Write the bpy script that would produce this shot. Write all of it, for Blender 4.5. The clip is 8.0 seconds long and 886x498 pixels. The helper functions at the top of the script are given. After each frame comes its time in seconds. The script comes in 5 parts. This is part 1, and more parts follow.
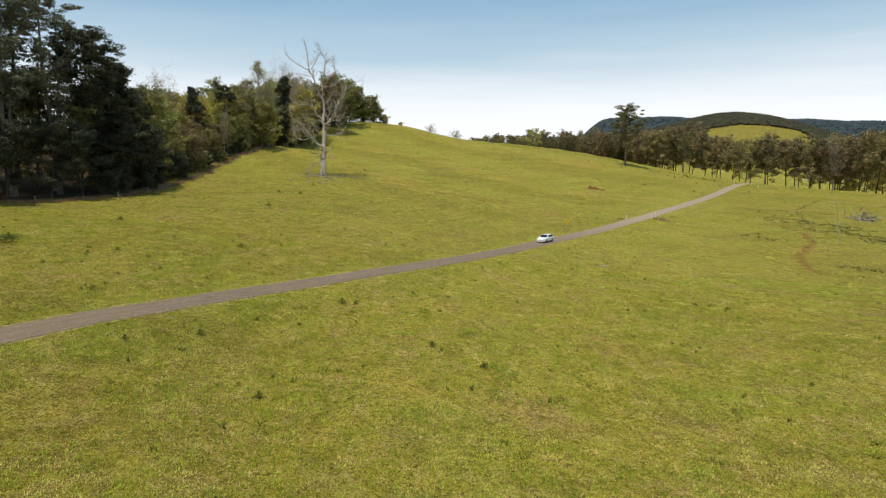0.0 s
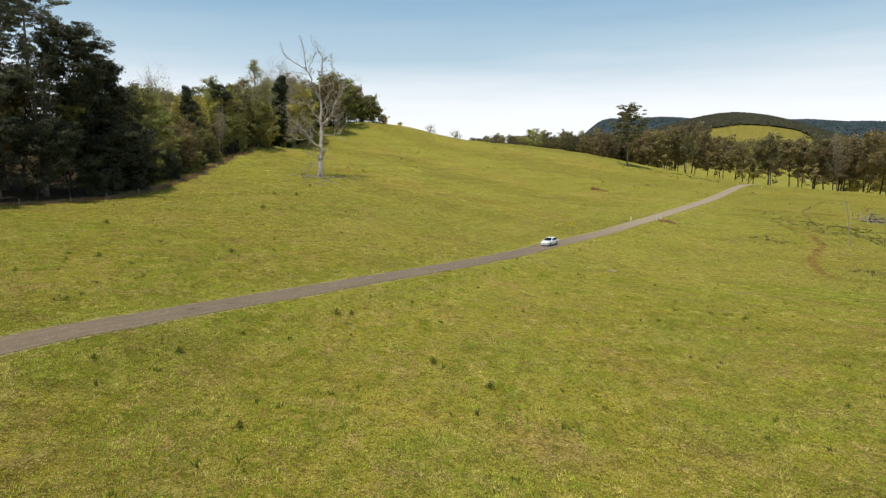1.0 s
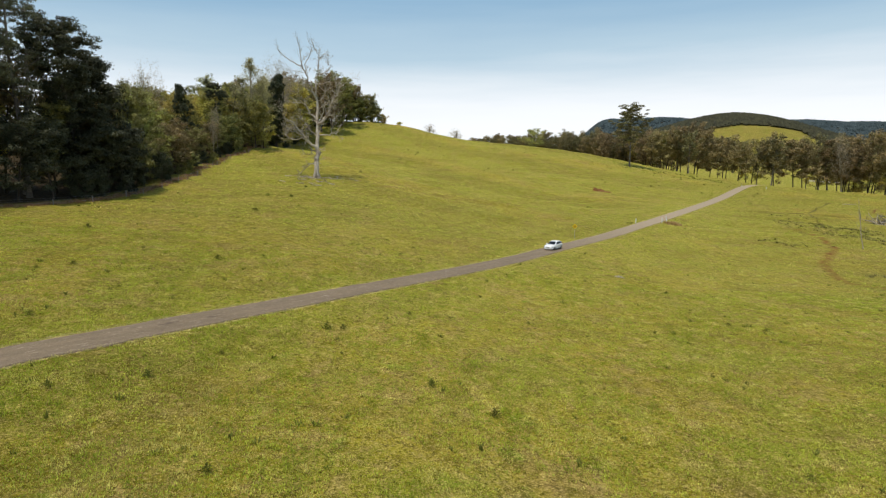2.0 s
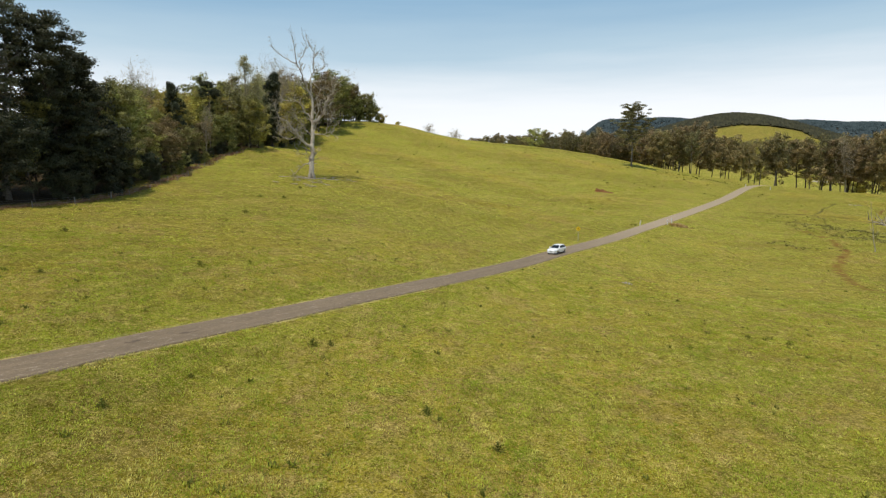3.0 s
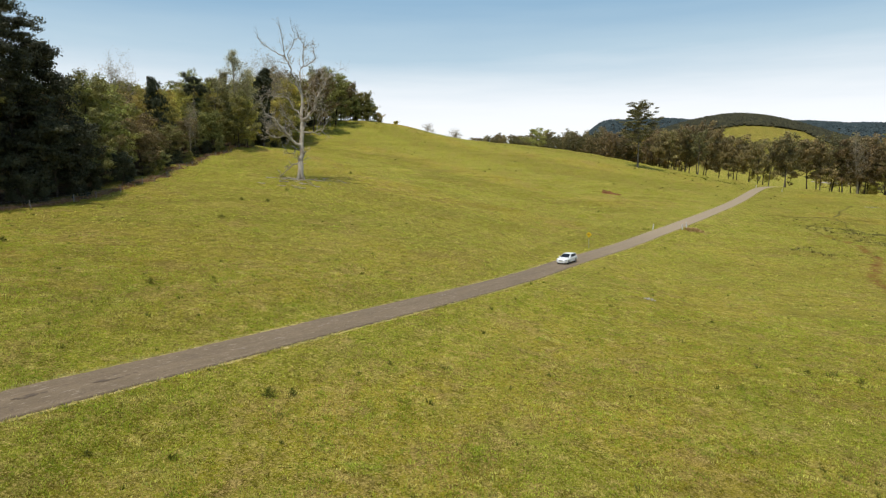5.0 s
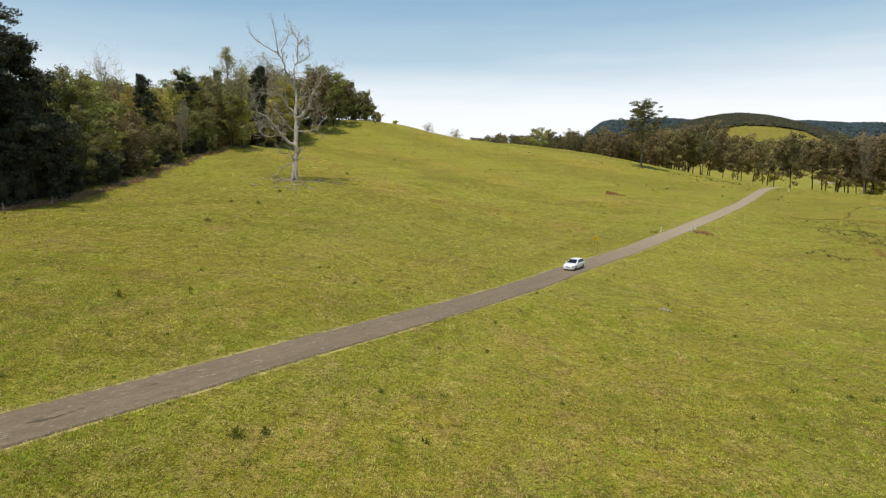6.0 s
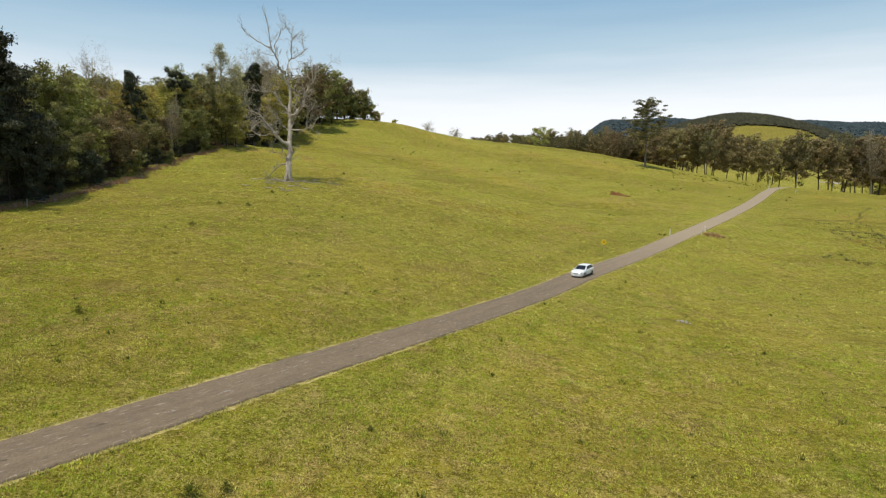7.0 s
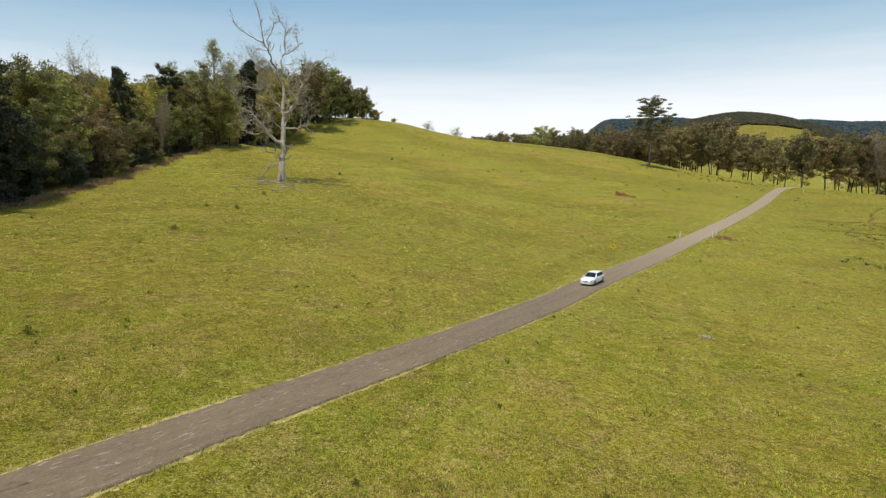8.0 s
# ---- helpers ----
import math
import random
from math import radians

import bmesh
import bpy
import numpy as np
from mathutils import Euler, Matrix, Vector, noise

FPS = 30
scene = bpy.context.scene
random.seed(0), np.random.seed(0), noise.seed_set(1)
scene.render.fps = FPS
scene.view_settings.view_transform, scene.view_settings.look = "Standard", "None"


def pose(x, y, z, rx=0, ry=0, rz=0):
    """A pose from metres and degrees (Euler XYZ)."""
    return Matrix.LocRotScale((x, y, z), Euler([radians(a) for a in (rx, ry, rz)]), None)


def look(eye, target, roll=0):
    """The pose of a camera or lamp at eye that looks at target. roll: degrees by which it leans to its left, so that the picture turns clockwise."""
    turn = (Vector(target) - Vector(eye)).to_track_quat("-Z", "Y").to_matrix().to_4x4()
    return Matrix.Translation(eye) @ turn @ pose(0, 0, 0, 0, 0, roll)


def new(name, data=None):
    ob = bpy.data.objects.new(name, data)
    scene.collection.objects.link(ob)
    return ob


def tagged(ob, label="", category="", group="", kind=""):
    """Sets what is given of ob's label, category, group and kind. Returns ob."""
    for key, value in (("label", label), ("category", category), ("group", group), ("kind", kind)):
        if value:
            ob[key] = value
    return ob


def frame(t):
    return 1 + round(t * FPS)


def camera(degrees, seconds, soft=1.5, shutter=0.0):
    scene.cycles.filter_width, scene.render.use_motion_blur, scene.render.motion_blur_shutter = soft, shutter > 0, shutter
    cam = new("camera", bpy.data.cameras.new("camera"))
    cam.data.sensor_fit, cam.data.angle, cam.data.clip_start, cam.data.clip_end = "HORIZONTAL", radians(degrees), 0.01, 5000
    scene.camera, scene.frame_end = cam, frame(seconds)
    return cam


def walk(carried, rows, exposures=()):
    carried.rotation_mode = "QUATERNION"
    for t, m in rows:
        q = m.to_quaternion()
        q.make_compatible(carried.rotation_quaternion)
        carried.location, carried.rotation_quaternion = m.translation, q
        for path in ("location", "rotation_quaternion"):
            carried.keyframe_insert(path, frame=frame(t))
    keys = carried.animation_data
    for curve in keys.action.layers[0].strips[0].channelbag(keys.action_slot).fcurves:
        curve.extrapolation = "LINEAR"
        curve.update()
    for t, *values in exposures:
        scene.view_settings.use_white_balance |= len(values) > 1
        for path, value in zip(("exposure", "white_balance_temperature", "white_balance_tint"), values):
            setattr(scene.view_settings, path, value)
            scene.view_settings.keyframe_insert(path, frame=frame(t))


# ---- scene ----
cam = camera(74.5, 8.0, soft=1.2)
PLAN = 1.11      # metres to a unit of the plan
METRES, EYE, TILT, LEAN, TURN = 34.5 * PLAN, 13.0 * PLAN, -8.5, 0.0, 0.0
ROWS = [
    (0.0, 0.0, 0.0, 0.0, 0.0, 0.0, 0.0),
    (0.5, -0.0028, 0.0494, 0.0075, -0.02, 0.03, 0.01),
    (1.0, -0.0047, 0.0984, 0.0158, -0.04, 0.04, 0.02),
    (1.5, -0.0051, 0.1538, 0.0255, -0.05, 0.05, -0.0),
    (3.0, 0.0009, 0.3225, 0.0515, -0.11, 0.07, 0.01),
    (3.5, 0.004, 0.3861, 0.06, -0.12, 0.08, 0.0),
    (4.0, 0.0068, 0.4471, 0.0683, -0.11, 0.09, 0.01),
    (4.5, 0.0095, 0.5149, 0.0766, -0.08, 0.12, -0.01),
    (6.0, 0.0144, 0.7144, 0.1048, -0.05, 0.18, 0.03),
    (6.5, 0.0155, 0.7857, 0.1153, -0.05, 0.17, 0.05),
    (7.0, 0.016, 0.8515, 0.125, -0.03, 0.17, 0.04),
    (7.5, 0.0165, 0.9228, 0.1365, -0.01, 0.14, 0.04),
    (8.0, 0.0169, 0.9886, 0.1469, 0.0, 0.13, 0.06),
]
walk(cam, [(t, pose(0, 0, EYE, TILT, LEAN, TURN) @ pose(METRES * x, METRES * y, METRES * z, 90 + pitch, roll, yaw)) for t, x, y, z, yaw, pitch, roll in ROWS])

# ---- light and sky ----
SUN_AZ, SUN_EL = radians(-116), radians(73)      # clockwise from +y, above the horizon
to_sun = Vector((math.sin(SUN_AZ) * math.cos(SUN_EL), math.cos(SUN_AZ) * math.cos(SUN_EL), math.sin(SUN_EL)))
sun_data = bpy.data.lights.new("sun", "SUN")
sun_data.energy, sun_data.angle, sun_data.color = 3.35, radians(1.5), (1.0, 0.93, 0.80)
sun = new("sun", sun_data)
sun.matrix_world = look(to_sun * 100, (0, 0, 0))

world = bpy.data.worlds.new("sky")
scene.world = world
world.use_nodes = True
wt = world.node_tree
wt.nodes.clear()
sky = wt.nodes.new("ShaderNodeTexSky")
sky.sky_type, sky.sun_disc = "NISHITA", False
sky.sun_elevation, sky.sun_rotation = SUN_EL, SUN_AZ
sky.air_density, sky.dust_density, sky.ozone_density, sky.altitude = 1.0, 1.2, 1.5, 200
geo = wt.nodes.new("ShaderNodeTexCoord")
sep = wt.nodes.new("ShaderNodeSeparateXYZ")
ramp = wt.nodes.new("ShaderNodeValToRGB")
mixw = wt.nodes.new("ShaderNodeMixRGB")
bg = wt.nodes.new("ShaderNodeBackground")
wout = wt.nodes.new("ShaderNodeOutputWorld")
wt.links.new(geo.outputs["Generated"], sep.inputs[0])
wt.links.new(sep.outputs["Z"], ramp.inputs[0])
ramp.color_ramp.interpolation = "EASE"
ramp.color_ramp.elements[0].position, ramp.color_ramp.elements[0].color = 0.27, (1, 1, 1, 1)
ramp.color_ramp.elements[1].position, ramp.color_ramp.elements[1].color = 0.75, (0.25, 0.25, 0.25, 1)
# thin bright cloud and haze all round the horizon, thinning upwards
haze = wt.nodes.new("ShaderNodeValToRGB")
haze.color_ramp.interpolation = "LINEAR"
for k, (pos, c) in enumerate([(0.062, (0.93, 0.96, 0.98)), (0.254, (0.29, 0.465, 0.635)), (0.092, (0.88, 0.92, 0.96)), (0.133, (0.67, 0.765, 0.840)), (0.177, (0.46, 0.612, 0.728))]):
    el = haze.color_ramp.elements[k] if k < 2 else haze.color_ramp.elements.new(pos)
    el.position, el.color = pos, (*c, 1)
tens = wt.nodes.new("ShaderNodeVectorMath")
tens.operation = "SCALE"
tens.inputs["Scale"].default_value = 10.6
# long faint streaks where the cloud is thicker
stretch = wt.nodes.new("ShaderNodeMapping")
stretch.inputs["Scale"].default_value = (1.1, 1.1, 11.0)
streak = wt.nodes.new("ShaderNodeTexNoise")
streak.inputs["Scale"].default_value, streak.inputs["Detail"].default_value, streak.inputs["Roughness"].default_value = 1.6, 5.0, 0.55
wt.links.new(geo.outputs["Generated"], stretch.inputs["Vector"])
wt.links.new(stretch.outputs[0], streak.inputs["Vector"])
lift = wt.nodes.new("ShaderNodeMath")
lift.operation = "MULTIPLY_ADD"
lift.inputs[1].default_value, lift.inputs[2].default_value = 0.075, -0.0375
wt.links.new(streak.outputs["Fac"], lift.inputs[0])
height = wt.nodes.new("ShaderNodeMath")
height.operation = "ADD"
wt.links.new(sep.outputs["Z"], height.inputs[0])
wt.links.new(lift.outputs[0], height.inputs[1])
wt.links.new(height.outputs[0], haze.inputs[0])
wt.links.new(haze.outputs[0], tens.inputs[0])
wt.links.new(tens.outputs[0], mixw.inputs[2])
wt.links.new(ramp.outputs[0], mixw.inputs[0])
wt.links.new(sky.outputs[0], mixw.inputs[1])
wt.links.new(mixw.outputs[0], bg.inputs[0])
bg.inputs[1].default_value = 0.10
wt.links.new(bg.outputs[0], wout.inputs[0])


# ---- materials ----
def material(name, colours, scale=1.0, rough=0.8, detail=6.0, bump=0.0, bump_scale=None, metal=0.0, spec=0.3, island=0.0, second=None, translucent=0.0, clump=False):
    """A noise between colours at one scale, a second stain at another, bump, and a random shift for each loose piece."""
    m = bpy.data.materials.new(name)
    m.use_nodes = True
    t = m.node_tree
    b = t.nodes["Principled BSDF"]
    co = t.nodes.new("ShaderNodeTexCoord")
    n = t.nodes.new("ShaderNodeTexNoise")
    n.inputs["Scale"].default_value, n.inputs["Detail"].default_value = scale, detail
    t.links.new(co.outputs["Object"], n.inputs["Vector"])
    r = t.nodes.new("ShaderNodeValToRGB")
    e = r.color_ramp.elements
    e[0].position, e[1].position = 0.32, 0.68
    e[0].color, e[1].color = (*colours[0], 1), (*colours[-1], 1)
    for i, c in enumerate(colours[1:-1]):
        k = e.new(0.32 + 0.36 * (i + 1) / (len(colours) - 1))
        k.color = (*c, 1)
    t.links.new(n.outputs["Fac"], r.inputs[0])
    out = r.outputs[0]
    if second:
        n2 = t.nodes.new("ShaderNodeTexNoise")
        n2.inputs["Scale"].default_value, n2.inputs["Detail"].default_value = second[1], 4
        t.links.new(co.outputs["Object"], n2.inputs["Vector"])
        r2 = t.nodes.new("ShaderNodeValToRGB")
        r2.color_ramp.elements[0].position, r2.color_ramp.elements[1].position = 0.5, 0.68
        t.links.new(n2.outputs["Fac"], r2.inputs[0])
        mx = t.nodes.new("ShaderNodeMixRGB")
        mx.inputs[2].default_value = (*second[0], 1)
        t.links.new(r2.outputs[0], mx.inputs[0])
        t.links.new(out, mx.inputs[1])
        out = mx.outputs[0]
    if island:
        g = t.nodes.new("ShaderNodeNewGeometry")
        oi = t.nodes.new("ShaderNodeObjectInfo")
        ad = t.nodes.new("ShaderNodeMath")
        ad.operation = "ADD"
        hs = t.nodes.new("ShaderNodeHueSaturation")
        t.links.new(g.outputs["Random Per Island"], ad.inputs[0])
        t.links.new(oi.outputs["Random"], ad.inputs[1])
        shade = ad.outputs[0]
        if clump:
            # half of the variation goes by whole sprays of leaves
            at = t.nodes.new("ShaderNodeAttribute")
            at.attribute_name = "clump"
            half = t.nodes.new("ShaderNodeMath")
            half.operation = "MULTIPLY_ADD"
            half.inputs[1].default_value = 0.5
            t.links.new(ad.outputs[0], half.inputs[0])
            t.links.new(at.outputs["Fac"], half.inputs[2])
            shade = half.outputs[0]
        mr = t.nodes.new("ShaderNodeMapRange")
        mr.inputs["From Max"].default_value = 2.0
        mr.inputs["To Min"].default_value, mr.inputs["To Max"].default_value = 1 - island, 1 + island
        t.links.new(shade, mr.inputs[0])
        t.links.new(mr.outputs[0], hs.inputs["Value"])
        mr2 = t.nodes.new("ShaderNodeMapRange")
        mr2.inputs["To Min"].default_value, mr2.inputs["To Max"].default_value = 0.5 - 0.012 * island, 0.5 + 0.030 * island
        t.links.new(oi.outputs["Random"], mr2.inputs[0])
        t.links.new(mr2.outputs[0], hs.inputs["Hue"])
        t.links.new(out, hs.inputs["Color"])
        out = hs.outputs[0]
    t.links.new(out, b.inputs["Base Color"])
    b.inputs["Roughness"].default_value, b.inputs["Metallic"].default_value = rough, metal
    b.inputs["Specular IOR Level"].default_value = spec
    if bump:
        n3 = t.nodes.new("ShaderNodeTexNoise")
        n3.inputs["Scale"].default_value, n3.inputs["Detail"].default_value = bump_scale or scale * 3, 6
        t.links.new(co.outputs["Object"], n3.inputs["Vector"])
        bp = t.nodes.new("ShaderNodeBump")
        bp.inputs["Strength"].default_value, bp.inputs["Distance"].default_value = min(1, bump * 10), bump
        t.links.new(n3.outputs["Fac"], bp.inputs["Height"])
        t.links.new(bp.outputs[0], b.inputs["Normal"])
    if translucent:
        tr = t.nodes.new("ShaderNodeBsdfTranslucent")
        t.links.new(out, tr.inputs[0])
        ms = t.nodes.new("ShaderNodeMixShader")
        ms.inputs[0].default_value = translucent
        t.links.new(b.outputs[0], ms.inputs[1])
        t.links.new(tr.outputs[0], ms.inputs[2])
        t.links.new(ms.outputs[0], t.nodes["Material Output"].inputs["Surface"])
    return m


def ground_material():
    """Pasture: patches of lush, grazed and straw-coloured grass, with bare red soil, fallen leaves and a far haze tint
    where the cover says so.
    """
    m = bpy.data.materials.new("pasture")
    m.use_nodes = True
    t = m.node_tree
    b = t.nodes["Principled BSDF"]
    co = t.nodes.new("ShaderNodeTexCoord")

    def nz(scale, detail=5.0, rough=0.55):
        n = t.nodes.new("ShaderNodeTexNoise")
        n.inputs["Scale"].default_value, n.inputs["Detail"].default_value, n.inputs["Roughness"].default_value = scale, detail, rough
        t.links.new(co.outputs["Object"], n.inputs["Vector"])
        return n.outputs["Fac"]

    def ramp(fac, lo, hi):
        r = t.nodes.new("ShaderNodeMapRange")
        r.interpolation_type = "SMOOTHSTEP"
        r.inputs["From Min"].default_value, r.inputs["From Max"].default_value = lo, hi
        t.links.new(fac, r.inputs[0])
        return r.outputs[0]

    def mix(fac, a, c, how="MIX"):
        x = t.nodes.new("ShaderNodeMixRGB")
        x.blend_type = how
        for i, v in enumerate((fac, a, c)):
            if isinstance(v, tuple):
                x.inputs[i].default_value = (*v, 1)
            elif isinstance(v, float):
                x.inputs[i].default_value = v
            else:
                t.links.new(v, x.inputs[i])
        return x.outputs[0]

    def times(a, k):
        x = t.nodes.new("ShaderNodeMath")
        x.operation = "MULTIPLY"
        t.links.new(a, x.inputs[0])
        if isinstance(k, float):
            x.inputs[1].default_value = k
        else:
            t.links.new(k, x.inputs[1])
        return x.outputs[0]

    cover = t.nodes.new("ShaderNodeAttribute")
    cover.attribute_name = "cover"
    cs = t.nodes.new("ShaderNodeSeparateColor")
    t.links.new(cover.outputs["Color"], cs.inputs[0])
    soil, litter_haze, lush = cs.outputs[0], cs.outputs[1], cs.outputs[2]
    c = mix(ramp(nz(0.045, 4), 0.35, 0.65), GRASS_A, GRASS_B)
    c = mix(times(ramp(nz(0.22, 7, 0.7), 0.50, 0.70), 0.8), c, GRASS_STRAW)
    c = mix(times(ramp(nz(0.055, 5, 0.6), 0.46, 0.62), 0.75), c, GRASS_LUSH)
    c = mix(times(ramp(nz(0.33, 6, 0.65), 0.54, 0.70), 0.75), c, GRASS_LUSH)
    c = mix(times(lush, 0.75), c, GRASS_LUSH)
    c = mix(times(ramp(nz(0.085, 6, 0.65), 0.50, 0.64), 0.55), c, GRASS_DEEP)
    c = mix(times(ramp(nz(0.15, 6, 0.7), 0.50, 0.64), 0.55), c, GRASS_BROWN)
    c = mix(times(ramp(nz(0.42, 7, 0.75), 0.53, 0.66), 0.75), c, GRASS_BROWN)
    c = mix(times(ramp(nz(0.27, 5, 0.7), 0.57, 0.68), 0.85), c, GRASS_FRESH)
    c = mix(times(lush, 0.35), c, GRASS_LUSH)
    c = mix(times(ramp(nz(0.55, 5, 0.7), 0.52, 0.63), 0.50), c, GRASS_DARK)
    c = mix(times(ramp(nz(0.68, 4, 0.7), 0.53, 0.67), 0.28), c, GRASS_PALE)
    c = mix(times(ramp(nz(0.9, 9, 0.88), 0.50, 0.62), 0.58), c, GRASS_DARK)
    c = mix(times(ramp(nz(1.2, 9, 0.88), 0.52, 0.64), 0.62), c, GRASS_PALE)
    c = mix(times(ramp(nz(2.6, 7, 0.85), 0.50, 0.59), 0.88), c, GRASS_DARK)
    c = mix(times(ramp(nz(4.4, 6, 0.85), 0.52, 0.63), 0.74), c, GRASS_PALE)
    c = mix(times(times(cover.outputs["Alpha"], ramp(nz(0.8, 8, 0.8), 0.38, 0.60)), 0.43), c, GRASS_DARK)
    c = mix(times(ramp(nz(9.0, 4, 0.7), 0.46, 0.60), 0.55), c, GRASS_DARK)
    c = mix(times(ramp(nz(11.0, 4, 0.7), 0.52, 0.64), 0.55), c, GRASS_PALE)
    # faint level bands across the slope where stock walk
    mp = t.nodes.new("ShaderNodeMapping")
    mp.inputs["Scale"].default_value = (0.018, 0.15, 0.15)
    t.links.new(co.outputs["Object"], mp.inputs["Vector"])
    bn = t.nodes.new("ShaderNodeTexNoise")
    bn.inputs["Scale"].default_value, bn.inputs["Detail"].default_value = 1.0, 5
    t.links.new(mp.outputs[0], bn.inputs["Vector"])
    c = mix(times(ramp(bn.outputs["Fac"], 0.52, 0.66), 0.13), c, GRASS_DARK)
    # terraces that follow the contours: narrow trodden steps, paler treads
    def level(scale, flat, seed):
        mp = t.nodes.new("ShaderNodeMapping")
        mp.inputs["Scale"].default_value = (flat, flat, scale)
        mp.inputs["Location"].default_value = (seed, seed * 2, seed)
        t.links.new(co.outputs["Object"], mp.inputs["Vector"])
        n = t.nodes.new("ShaderNodeTexNoise")
        n.inputs["Scale"].default_value, n.inputs["Detail"].default_value, n.inputs["Roughness"].default_value = 1.0, 4, 0.55
        t.links.new(mp.outputs[0], n.inputs["Vector"])
        return n.outputs["Fac"]

    step = level(1.5, 0.022, 3.0)
    c = mix(times(ramp(step, 0.53, 0.64), 0.13), c, GRASS_DARK)
    c = mix(times(ramp(level(1.1, 0.03, 8.0), 0.54, 0.66), 0.05), c, GRASS_PALE)
    earth = mix(ramp(nz(1.3, 5), 0.35, 0.65), (0.14, 0.052, 0.016), (0.25, 0.118, 0.040))
    ragged = ramp(times(nz(0.55, 7, 0.75), soil), 0.16, 0.42)
    c = mix(ragged, c, earth)
    leaf = mix(ramp(nz(2.0, 5), 0.35, 0.65), (0.030, 0.022, 0.012), (0.085, 0.058, 0.028))
    c = mix(litter_haze, c, leaf)
    t.links.new(c, b.inputs["Base Color"])
    b.inputs["Roughness"].default_value = 0.9
    b.inputs["Specular IOR Level"].default_value = 0.04
    bp = t.nodes.new("ShaderNodeBump")
    bp.inputs["Strength"].default_value, bp.inputs["Distance"].default_value = 1.0, 0.30
    hgt = mix(0.5, nz(1.6, 7, 0.75), nz(7.0, 5, 0.75))
    t.links.new(hgt, bp.inputs["Height"])
    hum = t.nodes.new("ShaderNodeBump")
    hum.inputs["Strength"].default_value, hum.inputs["Distance"].default_value = 1.0, 1.1
    t.links.new(nz(0.42, 4, 0.6), hum.inputs["Height"])
    t.links.new(hum.outputs[0], bp.inputs["Normal"])
    t.links.new(bp.outputs[0], b.inputs["Normal"])
    return m


def bitumen_material():
    """Old sprayed bitumen: fine stone grain, faint wheel paths, scuffs and short cracks that run along the lane."""
    m = bpy.data.materials.new("worn_bitumen")
    m.use_nodes = True
    t = m.node_tree
    b = t.nodes["Principled BSDF"]
    lane = t.nodes.new("ShaderNodeAttribute")
    lane.attribute_name = "lane"
    co = t.nodes.new("ShaderNodeTexCoord")

    def nz(vec, scale, detail=5.0, rough=0.6, stretch=None):
        if stretch:
            mp = t.nodes.new("ShaderNodeMapping")
            mp.inputs["Scale"].default_value = stretch
            t.links.new(vec, mp.inputs["Vector"])
            vec = mp.outputs[0]
        n = t.nodes.new("ShaderNodeTexNoise")
        n.inputs["Scale"].default_value, n.inputs["Detail"].default_value, n.inputs["Roughness"].default_value = scale, detail, rough
        t.links.new(vec, n.inputs["Vector"])
        return n.outputs["Fac"]

    def over(c, fac, lo, hi, amount, colour):
        r = t.nodes.new("ShaderNodeMapRange")
        r.inputs["From Min"].default_value, r.inputs["From Max"].default_value, r.inputs["To Max"].default_value = lo, hi, amount
        t.links.new(fac, r.inputs[0])
        x = t.nodes.new("ShaderNodeMixRGB")
        t.links.new(r.outputs[0], x.inputs[0])
        if isinstance(c, tuple):
            x.inputs[1].default_value = (*c, 1)
        else:
            t.links.new(c, x.inputs[1])
        x.inputs[2].default_value = (*colour, 1)
        return x.outputs[0]

    L, O = lane.outputs["Vector"], co.outputs["Object"]
    c = over((0.220, 0.163, 0.102), nz(L, 1.0, 5, 0.6, (0.10, 1.1, 1)), 0.42, 0.60, 0.8, (0.161, 0.119, 0.074))
    c = over(c, nz(O, 9.0, 6, 0.85), 0.48, 0.60, 0.7, (0.126, 0.092, 0.058))
    c = over(c, nz(O, 11.0, 6, 0.85), 0.52, 0.64, 0.6, (0.35, 0.27, 0.19))
    c = over(c, nz(L, 1.0, 7, 0.75, (1.2, 3.8, 1)), 0.56, 0.64, 0.75, (0.085, 0.063, 0.050))
    c = over(c, nz(L, 1.3, 6, 0.7, (0.9, 3.4, 1)), 0.572, 0.65, 0.75, (0.42, 0.35, 0.265))
    c = over(c, nz(O, 0.9, 8, 0.8), 0.52, 0.66, 0.45, (0.15, 0.108, 0.078))
    # the colour gets paler further up the road
    run = t.nodes.new("ShaderNodeSeparateXYZ")
    t.links.new(L, run.inputs[0])
    c = over(c, run.outputs["X"], 185, 260, 0.65, (0.42, 0.33, 0.22))
    t.links.new(c, b.inputs["Base Color"])
    b.inputs["Roughness"].default_value = 0.8
    b.inputs["Specular IOR Level"].default_value = 0.25
    bp = t.nodes.new("ShaderNodeBump")
    bp.inputs["Strength"].default_value, bp.inputs["Distance"].default_value = 0.5, 0.012
    t.links.new(nz(O, 40.0, 4), bp.inputs["Height"])
    t.links.new(bp.outputs[0], b.inputs["Normal"])
    return m


GRASS_A, GRASS_B = (0.330, 0.288, 0.020), (0.415, 0.337, 0.034)
GRASS_STRAW, GRASS_LUSH = (0.54, 0.36, 0.115), (0.262, 0.322, 0.020)
GRASS_DARK, GRASS_PALE = (0.090, 0.072, 0.006), (0.76, 0.58, 0.19)
GRASS_BROWN, GRASS_FRESH, GRASS_DEEP = (0.36, 0.23, 0.095), (0.22, 0.335, 0.016), (0.165, 0.165, 0.016)

